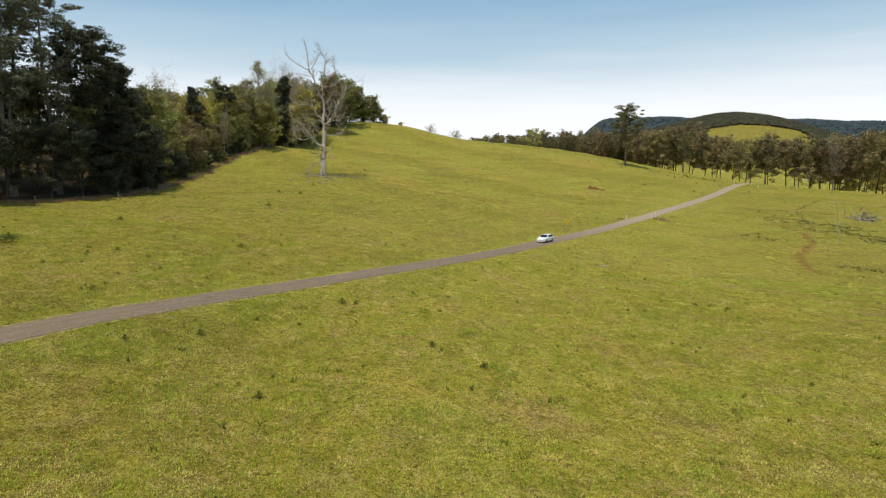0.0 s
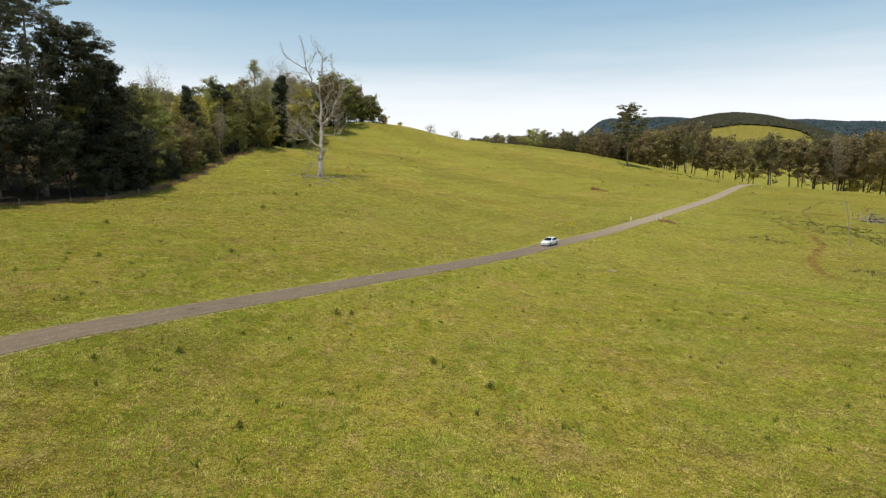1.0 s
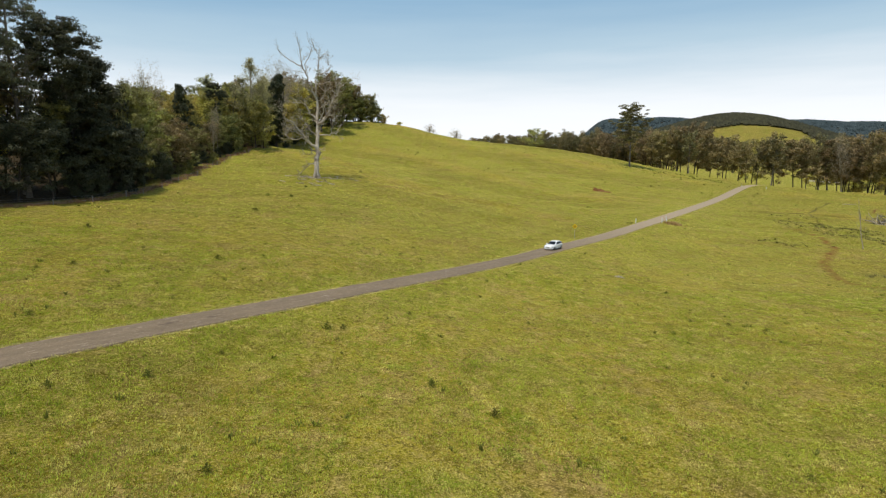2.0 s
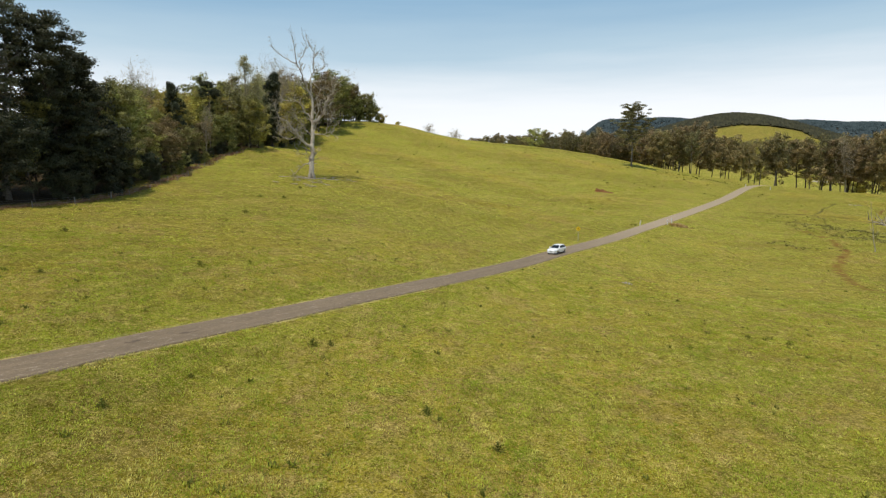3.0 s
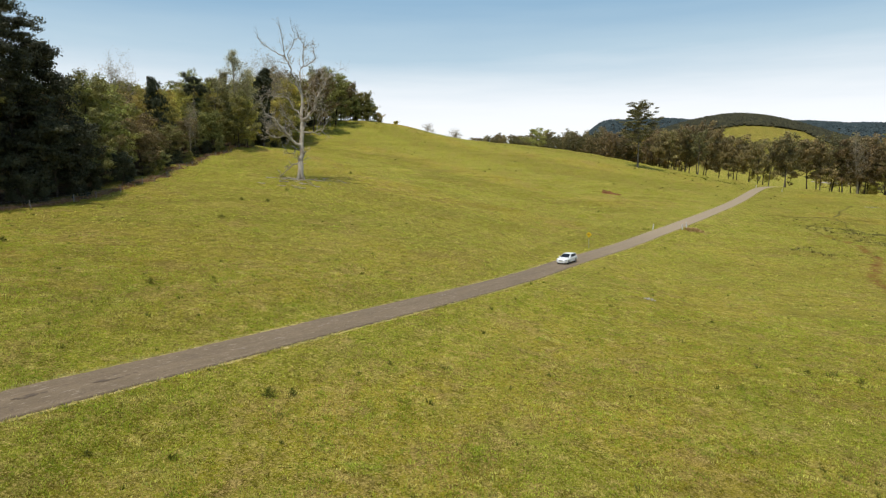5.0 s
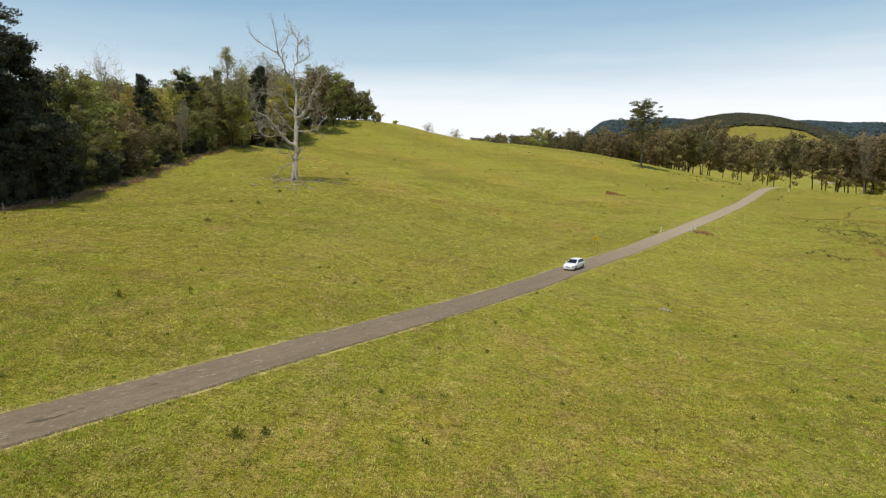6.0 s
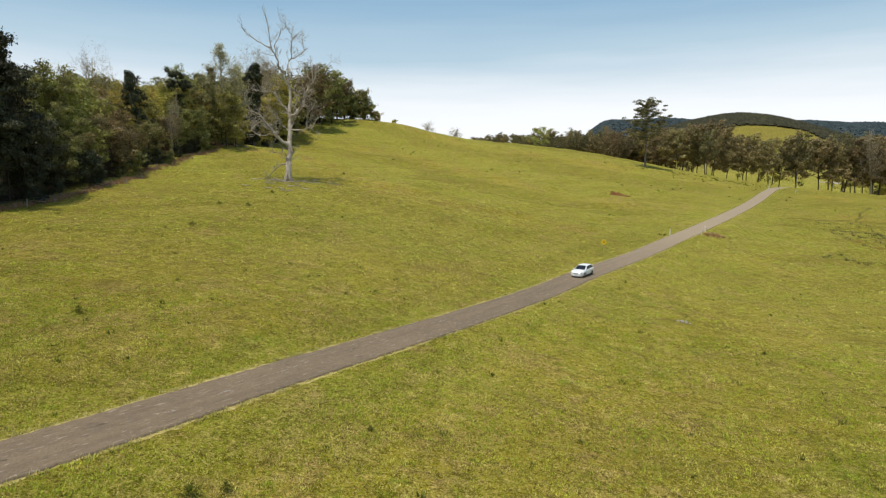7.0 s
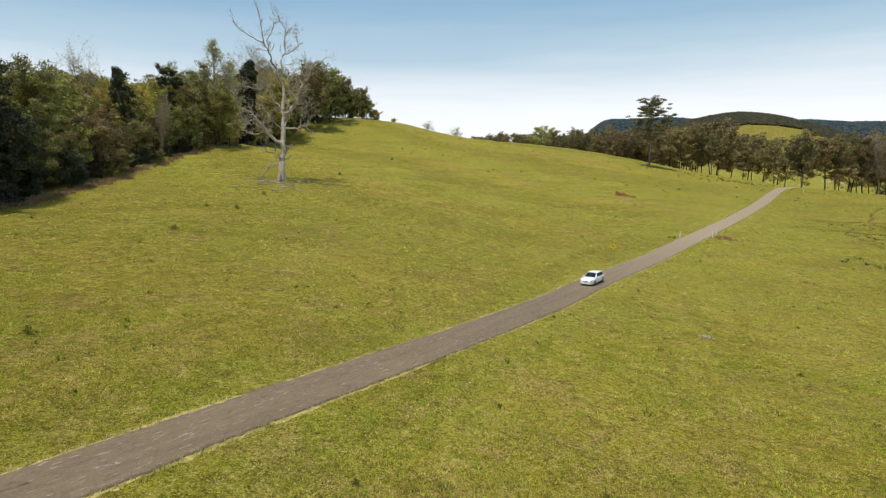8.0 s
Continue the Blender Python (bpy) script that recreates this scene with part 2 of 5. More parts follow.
PASTURE = ground_material()
BITUMEN = bitumen_material()
GRAVEL = material("gravel_verge", [(0.34, 0.28, 0.07), (0.60, 0.47, 0.20)], 7.0, 0.95, 8, 0.02, 25, second=((0.25, 0.24, 0.03), 0.9))
PATCH_PALE = material("pale_road_patch", [(0.21, 0.17, 0.138), (0.46, 0.40, 0.34)], 9.0, 0.9, 6, 0.01, 50)
PATCH_DARK = material("dark_road_patch", [(0.095, 0.070, 0.050), (0.150, 0.112, 0.078)], 3.0, 0.85, 6, 0.01, 50)
BARK_GREY = material("grey_bark", [(0.10, 0.085, 0.070), (0.22, 0.19, 0.16)], 3.0, 0.9, 8, 0.04, 9, second=((0.30, 0.27, 0.23), 0.7))
BARK_DARK = material("dark_bark", [(0.035, 0.027, 0.020), (0.095, 0.075, 0.058)], 3.0, 0.95, 8, 0.05, 9)
DEAD_WOOD = material("bleached_dead_wood", [(0.36, 0.31, 0.245), (0.56, 0.49, 0.395)], 1.4, 0.85, 8, 0.04, 8, second=((0.21, 0.165, 0.125), 0.8))
PALE_TWIG = material("pale_bare_twigs", [(0.27, 0.225, 0.155), (0.44, 0.37, 0.26)], 2.0, 0.9, 6)
LEAF_GUM = material("gum_leaves", [(0.13, 0.118, 0.052), (0.25, 0.215, 0.092)], 0.5, 0.6, 4, island=0.6, translucent=0.28, second=((0.085, 0.062, 0.030), 0.35), clump=True)
# conifers' own dark green, also used as shade colour at the wood's foot
LEAF_DARK = material("dark_and_shaded_leaves", [(0.037, 0.044, 0.023), (0.088, 0.090, 0.043)], 0.6, 0.65, 4, island=0.6, translucent=0.15, clump=True)
LEAF_DEEP = material("dark_evergreen_leaves", [(0.150, 0.150, 0.046), (0.330, 0.305, 0.098)], 0.6, 0.6, 4, island=0.75, translucent=0.22, clump=True)
LEAF_TALL = material("dark_gum_leaves", [(0.085, 0.090, 0.052), (0.185, 0.180, 0.100)], 0.5, 0.55, 4, island=0.6, translucent=0.22, clump=True)
LEAF_OLIVE = material("olive_leaves", [(0.42, 0.345, 0.080), (0.65, 0.53, 0.150)], 0.4, 0.6, 4, island=0.7, translucent=0.42, second=((0.120, 0.125, 0.034), 0.25), clump=True)
LEAF_GREEN = material("fresh_green_leaves", [(0.225, 0.218, 0.058), (0.43, 0.395, 0.120)], 0.5, 0.55, 4, island=0.8, translucent=0.32, clump=True)
LEAF_PALE = material("pale_young_leaves", [(0.37, 0.345, 0.17), (0.52, 0.475, 0.26)], 0.6, 0.6, 4, island=0.3, translucent=0.5, clump=True)
LEAF_BUD = material("beige_leaf_buds", [(0.34, 0.285, 0.17), (0.50, 0.43, 0.27)], 0.6, 0.7, 4, island=0.4, translucent=0.4, clump=True)
LEAF_BROWN = material("brownish_gum_leaves", [(0.205, 0.148, 0.068), (0.36, 0.262, 0.122)], 0.5, 0.6, 4, island=0.7, translucent=0.2, second=((0.190, 0.172, 0.066), 0.2), clump=True)
WOODS_NEAR = material("far_hill_canopy", [(0.030, 0.032, 0.014), (0.070, 0.066, 0.028)], 0.05, 0.8, 6, 0.5, 0.4, island=0.45)
# the ridge's canopy colour has the blue of distance haze mixed in
WOODS_HAZED = material("hazed_ridge_canopy", [(0.026, 0.042, 0.046), (0.060, 0.085, 0.090)], 0.02, 0.9, 6, 0.5, 0.2, island=0.4)
SCRUB_LEAF = material("grey_green_scrub", [(0.16, 0.148, 0.036), (0.32, 0.28, 0.095)], 1.5, 0.8, 5, island=0.6, translucent=0.2)
RED_EARTH = material("bare_red_earth", [(0.085, 0.030, 0.008), (0.170, 0.062, 0.016), (0.24, 0.110, 0.034)], 0.9, 0.95, 8, 0.05, 6, second=((0.20, 0.13, 0.05), 1.1))
GULLY_EARTH = material("grassy_red_earth", [(0.135, 0.066, 0.016), (0.23, 0.130, 0.030)], 0.9, 0.95, 8, 0.05, 6, second=((0.25, 0.22, 0.03), 0.7))
TRACK = material("trodden_dark_grass", [(0.090, 0.074, 0.008), (0.145, 0.115, 0.014)], 1.2, 0.95, 6, second=((0.24, 0.22, 0.03), 0.5))
WEED_LEAF = material("dark_weed_leaves", [(0.105, 0.115, 0.020), (0.20, 0.200, 0.040)], 3.0, 0.7, 4, island=0.4, translucent=0.3, spec=0.1)
TUFT = material("grass_tufts", [(0.285, 0.305, 0.028), (0.485, 0.455, 0.072)], 0.35, 0.8, 5, island=0.75, translucent=0.3, spec=0.1, second=((0.60, 0.48, 0.15), 0.6))
VERGE_TUFT = material("dry_verge_grass", [(0.37, 0.32, 0.085), (0.58, 0.49, 0.22)], 0.8, 0.8, 5, island=0.5, translucent=0.25)
BRACKEN = material("dry_bracken", [(0.30, 0.165, 0.085), (0.50, 0.33, 0.17)], 1.2, 0.9, 5, island=0.5, translucent=0.15)
STONE = material("pale_fieldstone", [(0.28, 0.245, 0.19), (0.52, 0.465, 0.375)], 4.0, 0.85, 6, 0.02, 18)
POST_WOOD = material("weathered_fence_wood", [(0.17, 0.15, 0.13), (0.36, 0.33, 0.29)], 5.0, 0.9, 6, 0.01, 30)
WIRE = material("galvanised_wire", [(0.25, 0.25, 0.25), (0.35, 0.34, 0.33)], 8.0, 0.45, 2, metal=0.9)
WHITE_POST = material("white_guide_post", [(0.72, 0.72, 0.70), (0.82, 0.82, 0.80)], 3.0, 0.5, 4)
RED_REFLECTOR = material("red_reflector", [(0.45, 0.03, 0.02), (0.55, 0.05, 0.03)], 8.0, 0.3, 2)
SIGN_YELLOW = material("yellow_sign_sheet", [(0.86, 0.56, 0.015), (0.92, 0.62, 0.025)], 2.0, 0.4, 4)
SIGN_BLACK = material("black_sign_paint", [(0.015, 0.015, 0.015), (0.03, 0.03, 0.03)], 4.0, 0.5, 3)
STEEL = material("galvanised_steel", [(0.38, 0.38, 0.38), (0.50, 0.50, 0.49)], 6.0, 0.5, 4, metal=0.7)


# ---- mesh helpers ----
def quick_mesh(name, verts, quads, mat, smooth=False):
    """A mesh of quads or triangles from numpy arrays."""
    verts, quads = np.asarray(verts, np.float32), np.asarray(quads, np.int32)
    k, n = quads.shape[1], len(quads)
    me = bpy.data.meshes.new(name)
    me.vertices.add(len(verts))
    me.vertices.foreach_set("co", verts.ravel())
    me.loops.add(n * k)
    me.loops.foreach_set("vertex_index", quads.ravel())
    me.polygons.add(n)
    me.polygons.foreach_set("loop_start", np.arange(0, n * k, k, dtype=np.int32))
    me.polygons.foreach_set("use_smooth", np.full(n, smooth))
    me.materials.append(mat)
    me.update(calc_edges=True)
    return me


def part(name, data, material_or_none, parent, label=""):
    """Links a mesh or a bmesh as one object under a thing or a part."""
    if isinstance(data, bmesh.types.BMesh):
        me = bpy.data.meshes.new(name)
        data.to_mesh(me)
        data.free()
        me.materials.append(material_or_none)
        data = me
    ob = new(name, data)
    ob.parent = parent
    if label:
        ob["label"] = label
    return ob


def thing(name, at, label, category, group="", kind="", turn=0.0, scale=1.0):
    ob = new(name)
    ob.empty_display_size = 0.3
    ob.location = at
    ob.rotation_euler = (0, 0, turn)
    ob.scale = (scale, scale, scale)
    return tagged(ob, label, category, group, kind)


def box(bm, size, at=(0, 0, 0), bevel=0.0, rot=None):
    m = Matrix.Translation(at) @ (rot or Matrix()) @ Matrix.Diagonal((*size, 1))
    r = bmesh.ops.create_cube(bm, size=1, matrix=m)
    if bevel:
        es = list({e for v in r["verts"] for e in v.link_edges})
        bmesh.ops.bevel(bm, geom=es, offset=bevel, segments=2, affect="EDGES", profile=0.6)


def add_tube(V, Q, pts, radii, sides=6, cap=False):
    """Appends a tapered tube along pts to the lists V and Q (quads)."""
    pts = [Vector(p) for p in pts]
    base, ref = len(V), Vector((0.31, 0.17, 0.94))
    for i, p in enumerate(pts):
        d = (pts[min(i + 1, len(pts) - 1)] - pts[max(i - 1, 0)]).normalized()
        a = d.cross(ref)
        if a.length < 0.05:
            a = d.cross(Vector((1, 0, 0)))
        a.normalize()
        b = d.cross(a)
        for k in range(sides):
            w = 2 * math.pi * k / sides
            V.append(p + (a * math.cos(w) + b * math.sin(w)) * radii[i])
    for i in range(len(pts) - 1):
        for k in range(sides):
            o, o2 = base + i * sides, base + (i + 1) * sides
            Q.append((o + k, o + (k + 1) % sides, o2 + (k + 1) % sides, o2 + k))
    if cap:
        V.append(pts[-1])
        o, c = base + (len(pts) - 1) * sides, len(V) - 1
        for k in range(sides):
            Q.append((o + k, o + (k + 1) % sides, c, c))


# ---- the lie of the land ----
HILLS = [
    (-30, 35, 30, 0.20), (15, 30, 30, -2.97), (50, 50, 35, 3.87), (-25, 75, 32, 0.47), (15, 80, 32, -2.41),
    (60, 95, 38, -2.92), (110, 130, 45, -0.36), (-60, 110, 38, -3.08), (-20, 130, 38, 2.19), (30, 140, 38, -1.27),
    (75, 165, 42, 2.14), (135, 200, 55, -0.90), (-50, 190, 50, 3.95), (10, 195, 48, -2.23), (65, 220, 50, -1.36),
]
HEIGHTS = [
    (-100, 250, 65, 4.08), (-40, 290, 60, 5.72), (30, 275, 55, 3.88), (100, 290, 60, 4.61), (170, 310, 60, -0.99),
    (235, 280, 65, 8.09), (50, 345, 60, 9.10), (130, 385, 65, 1.29), (-45, 300, 32, 9.37), (5, 315, 32, -0.68), (-48, 240, 35, -3.26),
]


def smooth01(v):
    v = np.clip(v, 0, 1)
    return v * v * (3 - 2 * v)


def soft(v, lo, hi, give):
    """v between lo and hi, levelling out within give beyond them."""
    return np.where(v > hi, hi + give * np.tanh((v - hi) / give), np.where(v < lo, lo + give * np.tanh((v - lo) / give), v))


def hill_ground(x, y):
    x, y = np.asarray(x, float), np.asarray(y, float)
    z = 0.27 - 9.23 * soft(x, -150, 230, 70) / 100 + 2.95 * soft(y, -60, 380, 60) / 100
    for cx, cy, s, hh in HILLS + HEIGHTS:
        z = z + hh * np.exp(-((x - cx) ** 2 + (y - cy) ** 2) / (2 * s * s))
    return z


def land(x, y):
    """Height of the bare land, out to the far ridges."""
    x, y = np.asarray(x, float) / PLAN, np.asarray(y, float) / PLAN
    far = smooth01((y - 420) / 260)
    z = hill_ground(x, y)
    lowland = -6 + 30 * smooth01((y - 600) / 700) * smooth01((x + 300) / 500) + 10 * np.exp(-((x - 190) / 190) ** 2 - ((y - 800) / 190) ** 2)
    z = z * (1 - far) + lowland * far
    z = z + 94 * np.exp(-((x - 690) / 215) ** 2 - ((y - 1400) / 260) ** 2) + 18 * np.exp(-((x - 470) / 190) ** 2 - ((y - 1500) / 220) ** 2)
    bearing = x / np.maximum(y, 1)
    ridge = smooth01((y - 2300) / 1300) * smooth01((bearing - 0.178) / 0.105) * (1 - smooth01((y - 4000) / 900))
    z = z + ridge * (238 - 18 * smooth01((bearing - 0.42) / 0.3) + 5 * np.sin(x / 160.0) + 4 * np.sin(x / 67.0 + 1))
    return z * PLAN


ROAD_WIDTH = 4.5
ROAD_POINTS = [(-52, -60), (-42, -20), (-33.6, 14), (-26.5, 33.8), (-20.1, 44.9), (-13.3, 55.0), (-8.0, 62.9), (4.0, 79.75), (10.6, 89.45), (19.05, 102.7), (33.05, 122.65),
               (42.7, 136.5), (53.6, 151.2), (72.0, 176.2), (99.1, 215.2), (131, 261.3), (160, 300), (192, 345), (226, 395)]
ROAD_POINTS = [(x * PLAN, y * PLAN) for x, y in ROAD_POINTS]


def spline(pts, step=1.0):
    pts = [np.array(p, float) for p in pts]
    pts = [2 * pts[0] - pts[1]] + pts + [2 * pts[-1] - pts[-2]]
    out = []
    for a, b, c, d in zip(pts, pts[1:], pts[2:], pts[3:]):
        n = max(2, int(np.linalg.norm(c - b) / step))
        for t in np.arange(n) / n:
            out.append(0.5 * (2 * b + (c - a) * t + (2 * a - 5 * b + 4 * c - d) * t ** 2 + (3 * b - a - 3 * c + d) * t ** 3))
    return np.array(out + [pts[-2]])


ROAD = spline(ROAD_POINTS, 1.0)
ROAD_Z = land(ROAD[:, 0], ROAD[:, 1])
ROAD_Z = np.convolve(np.pad(ROAD_Z, 6, mode="edge"), np.ones(13) / 13, mode="valid")


def road_near(x, y):
    """Distance to the road's middle, and the road's height there."""
    x, y = np.atleast_1d(np.asarray(x, float)), np.atleast_1d(np.asarray(y, float))
    dist, z = np.full(x.shape, 1e9), np.zeros(x.shape)
    near = (y < 470) & (y > -90) & (x > -90) & (x < 290)
    idx = np.where(near)[0]
    for s in range(0, len(idx), 20000):
        i = idx[s:s + 20000]
        d = (x[i, None] - ROAD[None, :, 0]) ** 2 + (y[i, None] - ROAD[None, :, 1]) ** 2
        k = d.argmin(1)
        dist[i], z[i] = np.sqrt(d[np.arange(len(i)), k]), ROAD_Z[k]
    return dist, z


def folds(u, v):
    """Low terraces trodden across the slope, in plan units."""
    a = v * 0.30 + 1.6 * np.sin(u * 0.045) + u * 0.05
    b = v * 0.71 - u * 0.12 + 2.0 * np.sin(u * 0.08)
    return 0.45 * np.sin(a + 0.5 * np.sin(a)) + 0.30 * np.sin(b + 0.4 * np.sin(b)) + 0.55 * np.sin(broad(u, v))


def broad(u, v):
    """Phase of the broad folds of the hillside, which swing down to the road."""
    return v * 0.092 + 1.5 * np.sin(u * 0.028 + 0.6) + u * 0.035 + 0.5 * np.sin(v * 0.05 - u * 0.04)


def ground_z(x, y):
    """Height of the ground: the land, levelled beside the road, with a few low swells."""
    x, y = np.atleast_1d(np.asarray(x, float)), np.atleast_1d(np.asarray(y, float))
    z = land(x, y)
    swell = 0.10 * np.sin(x * 0.31 + 1.7 * np.sin(y * 0.11)) * np.sin(y * 0.27 + x * 0.07) + 0.05 * np.sin(x * 0.9 + y * 0.4) * np.sin(y * 0.8 - x * 0.3)
    dist, rz = road_near(x, y)
    k = smooth01((dist - 2.8) / 6.0)
    fade = np.clip(1 - (y - 60) / 80, 0, 1)
    # the low cut bank and the small terraces that cattle have trodden across the slope
    u, v = x / PLAN, y / PLAN
    roll = folds(u, v) * smooth01((v - 95) / 60) * (1 - smooth01((v - 300) / 60)) * smooth01((dist - 4) / 14)
    terrace = 1.0 * np.tanh((v - 205 + 0.32 * (u - 53)) * 0.9) * np.exp(-((u - 54) / 7) ** 2 - ((v - 204) / 6) ** 2)
    return (z + swell * fade + terrace + roll) * k + (rz - 0.02) * (1 - k)


def gz(x, y):
    return float(ground_z(x, y)[0])


# the edge of the wood, from the near end up to the hilltop
WOOD_EDGE = spline([(x * PLAN, y * PLAN) for x, y in [(-88, 40), (-74, 66), (-61.2, 84), (-55.6, 95), (-53.1, 105), (-52.9, 114.5), (-52.8, 121), (-54.2, 139), (-56, 150), (-56.3, 158), (-57.2, 176), (-55, 203), (-54, 235), (-53, 262), (-47, 283), (-41, 296), (-40, 330)]], 1.5)


def edge_x(y):
    return np.interp(y, WOOD_EDGE[:, 1], WOOD_EDGE[:, 0])


def line_distance(x, y, pts):
    p = spline(pts, 1.0)
    return np.sqrt(((x[:, None] - p[None, :, 0]) ** 2 + (y[:, None] - p[None, :, 1]) ** 2).min(1))


GULLY = [(90.4, 155), (91.6, 152.5), (87, 142), (85.6, 136), (82.1, 128), (74.4, 118), (69.2, 111.5), (64.8, 103), (61.8, 96.5), (60.8, 91.8), (63.7, 90.1)]


def build_ground():
    az = np.concatenate([np.linspace(-180, -46, 30, endpoint=False), np.linspace(-46, 46, 340, endpoint=False), np.linspace(46, 180, 30, endpoint=False)])
    rad = np.concatenate([np.linspace(3, 16, 6, endpoint=False), 16 * (4900 / 16) ** (np.linspace(0, 1, 520))])
    A, R = np.meshgrid(np.radians(az), rad)
    x, y = (R * np.sin(A)).ravel(), (R * np.cos(A)).ravel()
    z = ground_z(x, y)
    n, rows = len(az), len(rad)
    i = np.arange(rows - 1)[:, None] * n
    k = np.arange(n)[None, :]
    k2 = (k + 1) % n
    quads = np.stack([(i + k).ravel(), (i + k2).ravel(), (i + n + k2).ravel(), (i + n + k).ravel()], 1)
    verts = np.column_stack([x, y, z])
    verts = np.vstack([verts, [[0, 0, gz(0, 0)]]])
    me = quick_mesh("ground", verts, quads, PASTURE, True)
    bm = bmesh.new()
    bm.from_mesh(me)
    bm.verts.ensure_lookup_table()
    for j in range(n):
        f = bm.faces.new((bm.verts[len(verts) - 1], bm.verts[(j + 1) % n], bm.verts[j]))
        f.smooth = True
    bmesh.ops.recalc_face_normals(bm, faces=bm.faces)
    bm.to_mesh(me)
    bm.free()
    soil, rank_shadow = np.zeros(len(verts)), np.zeros(len(verts))
    X, Y = verts[:, 0] / PLAN, verts[:, 1] / PLAN
    soil = np.maximum(soil, 0.45 * np.exp(-(((X + 40) / 6) ** 2 + ((Y - 73) / 4) ** 2)))
    box_ = (X > 55) & (X < 105) & (Y > 85) & (Y < 165)
    gully = np.zeros(len(verts))
    gully[box_] = np.exp(-(line_distance(verts[box_, 0], verts[box_, 1], [(x * PLAN, y * PLAN) for x, y in GULLY]) / 1.9) ** 2)
    soil = np.maximum(soil, 0.64 * gully)
    inside = edge_x(Y * PLAN) / PLAN - X
    litter_haze = smooth01((inside - 2.2) / 3.0) * (Y > 35) * (Y < 335)
    strip = np.exp(-((inside + 1.0) / 2.0) ** 2) * (Y > 82) * (Y < 150)
    soil = np.maximum(soil, 0.28 * strip)
    # forest floor on the far hills, with the cleared paddock left open
    high = land(X * PLAN, Y * PLAN) / PLAN
    wooded = smooth01((high - 52) / 14) * (Y > 1000)
    paddock = np.exp(-((X - 634) / 88) ** 4) * smooth01((1350 - Y) / 60) * smooth01((91 - 14 * ((X - 634) / 88) ** 2 - high) / 3)
    litter_haze = np.maximum(litter_haze, wooded * (1 - np.clip(paddock * 1.4, 0, 1)))
    litter_haze = np.maximum(litter_haze, smooth01((Y - 1900) / 500))
    # a thin brown tint dulls the far paddock in place of haze
    litter_haze = np.maximum(litter_haze, 0.28 * smooth01((Y - 700) / 200))
    d, _ = road_near(X * PLAN, Y * PLAN)
    # the lush green is cut back far away, muted as by haze
    lush = np.maximum(np.exp(-((d - 5.0) / 2.6) ** 2) * 0.7, 0.88 * smooth01((Y - 45) / 110) * (1 - 0.7 * smooth01((Y - 600) / 300)))
    # rank, rougher grass above the road and low down by the wood
    rank_shadow = smooth01((np.interp(Y * PLAN, ROAD[:, 1], ROAD[:, 0]) / PLAN - X) / 8) * (1 - smooth01((Y - 110) / 70)) * (0.65 + 0.45 * smooth01((-X - 8) / 20))
    # darker grass round the dead tree, with its shadow painted in, shifted right
    rank_shadow = np.maximum(rank_shadow, 1.4 * np.exp(-((X + 26.5) / 5.5) ** 2 - ((Y - 141) / 4.5) ** 2))
    rank_shadow = np.maximum(rank_shadow, 0.75 * smooth01((X - 0.38 * Y) / 30) * (Y < 300))
    rank_shadow = np.maximum(rank_shadow, 1.1 * smooth01((-X - 4) / 12) * (1 - smooth01((Y - 44) / 15)))
    # ranker growth on the faces of the terraces
    hillside = smooth01((Y - 85) / 50) * (1 - smooth01((Y - 310) / 50)) * smooth01((d - 4) / 14)
    fold = broad(X, Y)
    rank_shadow = np.maximum(rank_shadow, 1.15 * smooth01((np.cos(fold) - 0.45) / 0.5) * hillside)
    rank_shadow = np.maximum(rank_shadow, 0.6 * smooth01((folds(X, Y + 0.8) - folds(X, Y - 0.8)) / 0.9) * hillside)
    lush = lush * (1 - 0.8 * smooth01((np.sin(fold) - 0.35) / 0.5) * hillside)
    col = me.color_attributes.new("cover", "FLOAT_COLOR", "POINT")
    col.data.foreach_set("color", np.column_stack([soil, litter_haze, lush, rank_shadow]).astype(np.float32).ravel())
    g = new("ground", me)
    return tagged(g, "rolling green and straw-coloured pasture with bare red soil scars", "ground", kind="structure")


build_ground()


def arc(p):
    return np.concatenate([[0], np.cumsum(np.linalg.norm(np.diff(p, axis=0), axis=1))])


def ribbon(name, halfs, lifts, mat, jag, seed):
    """A strip along the road: cross-section offsets and lifts, with a ragged outer line."""
    rng = np.random.RandomState(seed)
    fine = spline(ROAD_POINTS, 0.35)
    fz = np.interp(arc(fine), arc(ROAD), ROAD_Z)
    tan = np.gradient(fine, axis=0)
    tan /= np.linalg.norm(tan, axis=1)[:, None]
    nor = np.column_stack([tan[:, 1], -tan[:, 0]])
    m, V = len(halfs), []
    raw = rng.randn(len(fine), 2)
    slow = np.stack([np.convolve(raw[:, i], np.ones(9) / 9, mode="same") for i in (0, 1)], 1) * 1.8 + raw * 0.7
    for j, (o, lift) in enumerate(zip(halfs, lifts)):
        side = slow[:, 0] if o < 0 else slow[:, 1]
        w = abs(o) / max(abs(v) for v in halfs)
        off = o + np.sign(o) * side * jag * (w > 0.85)
        V.append(np.column_stack([fine[:, 0] + nor[:, 0] * off, fine[:, 1] + nor[:, 1] * off, fz + lift]))
    V = np.stack(V, 1).reshape(-1, 3)
    i = np.arange(len(fine) - 1)[:, None] * m
    k = np.arange(m - 1)[None, :]
    quads = np.stack([(i + k).ravel(), (i + k + 1).ravel(), (i + m + k + 1).ravel(), (i + m + k).ravel()], 1)
    me = quick_mesh(name, V, quads, mat, True)
    run = np.repeat(arc(fine), m)
    lane = me.attributes.new("lane", "FLOAT_VECTOR", "POINT")
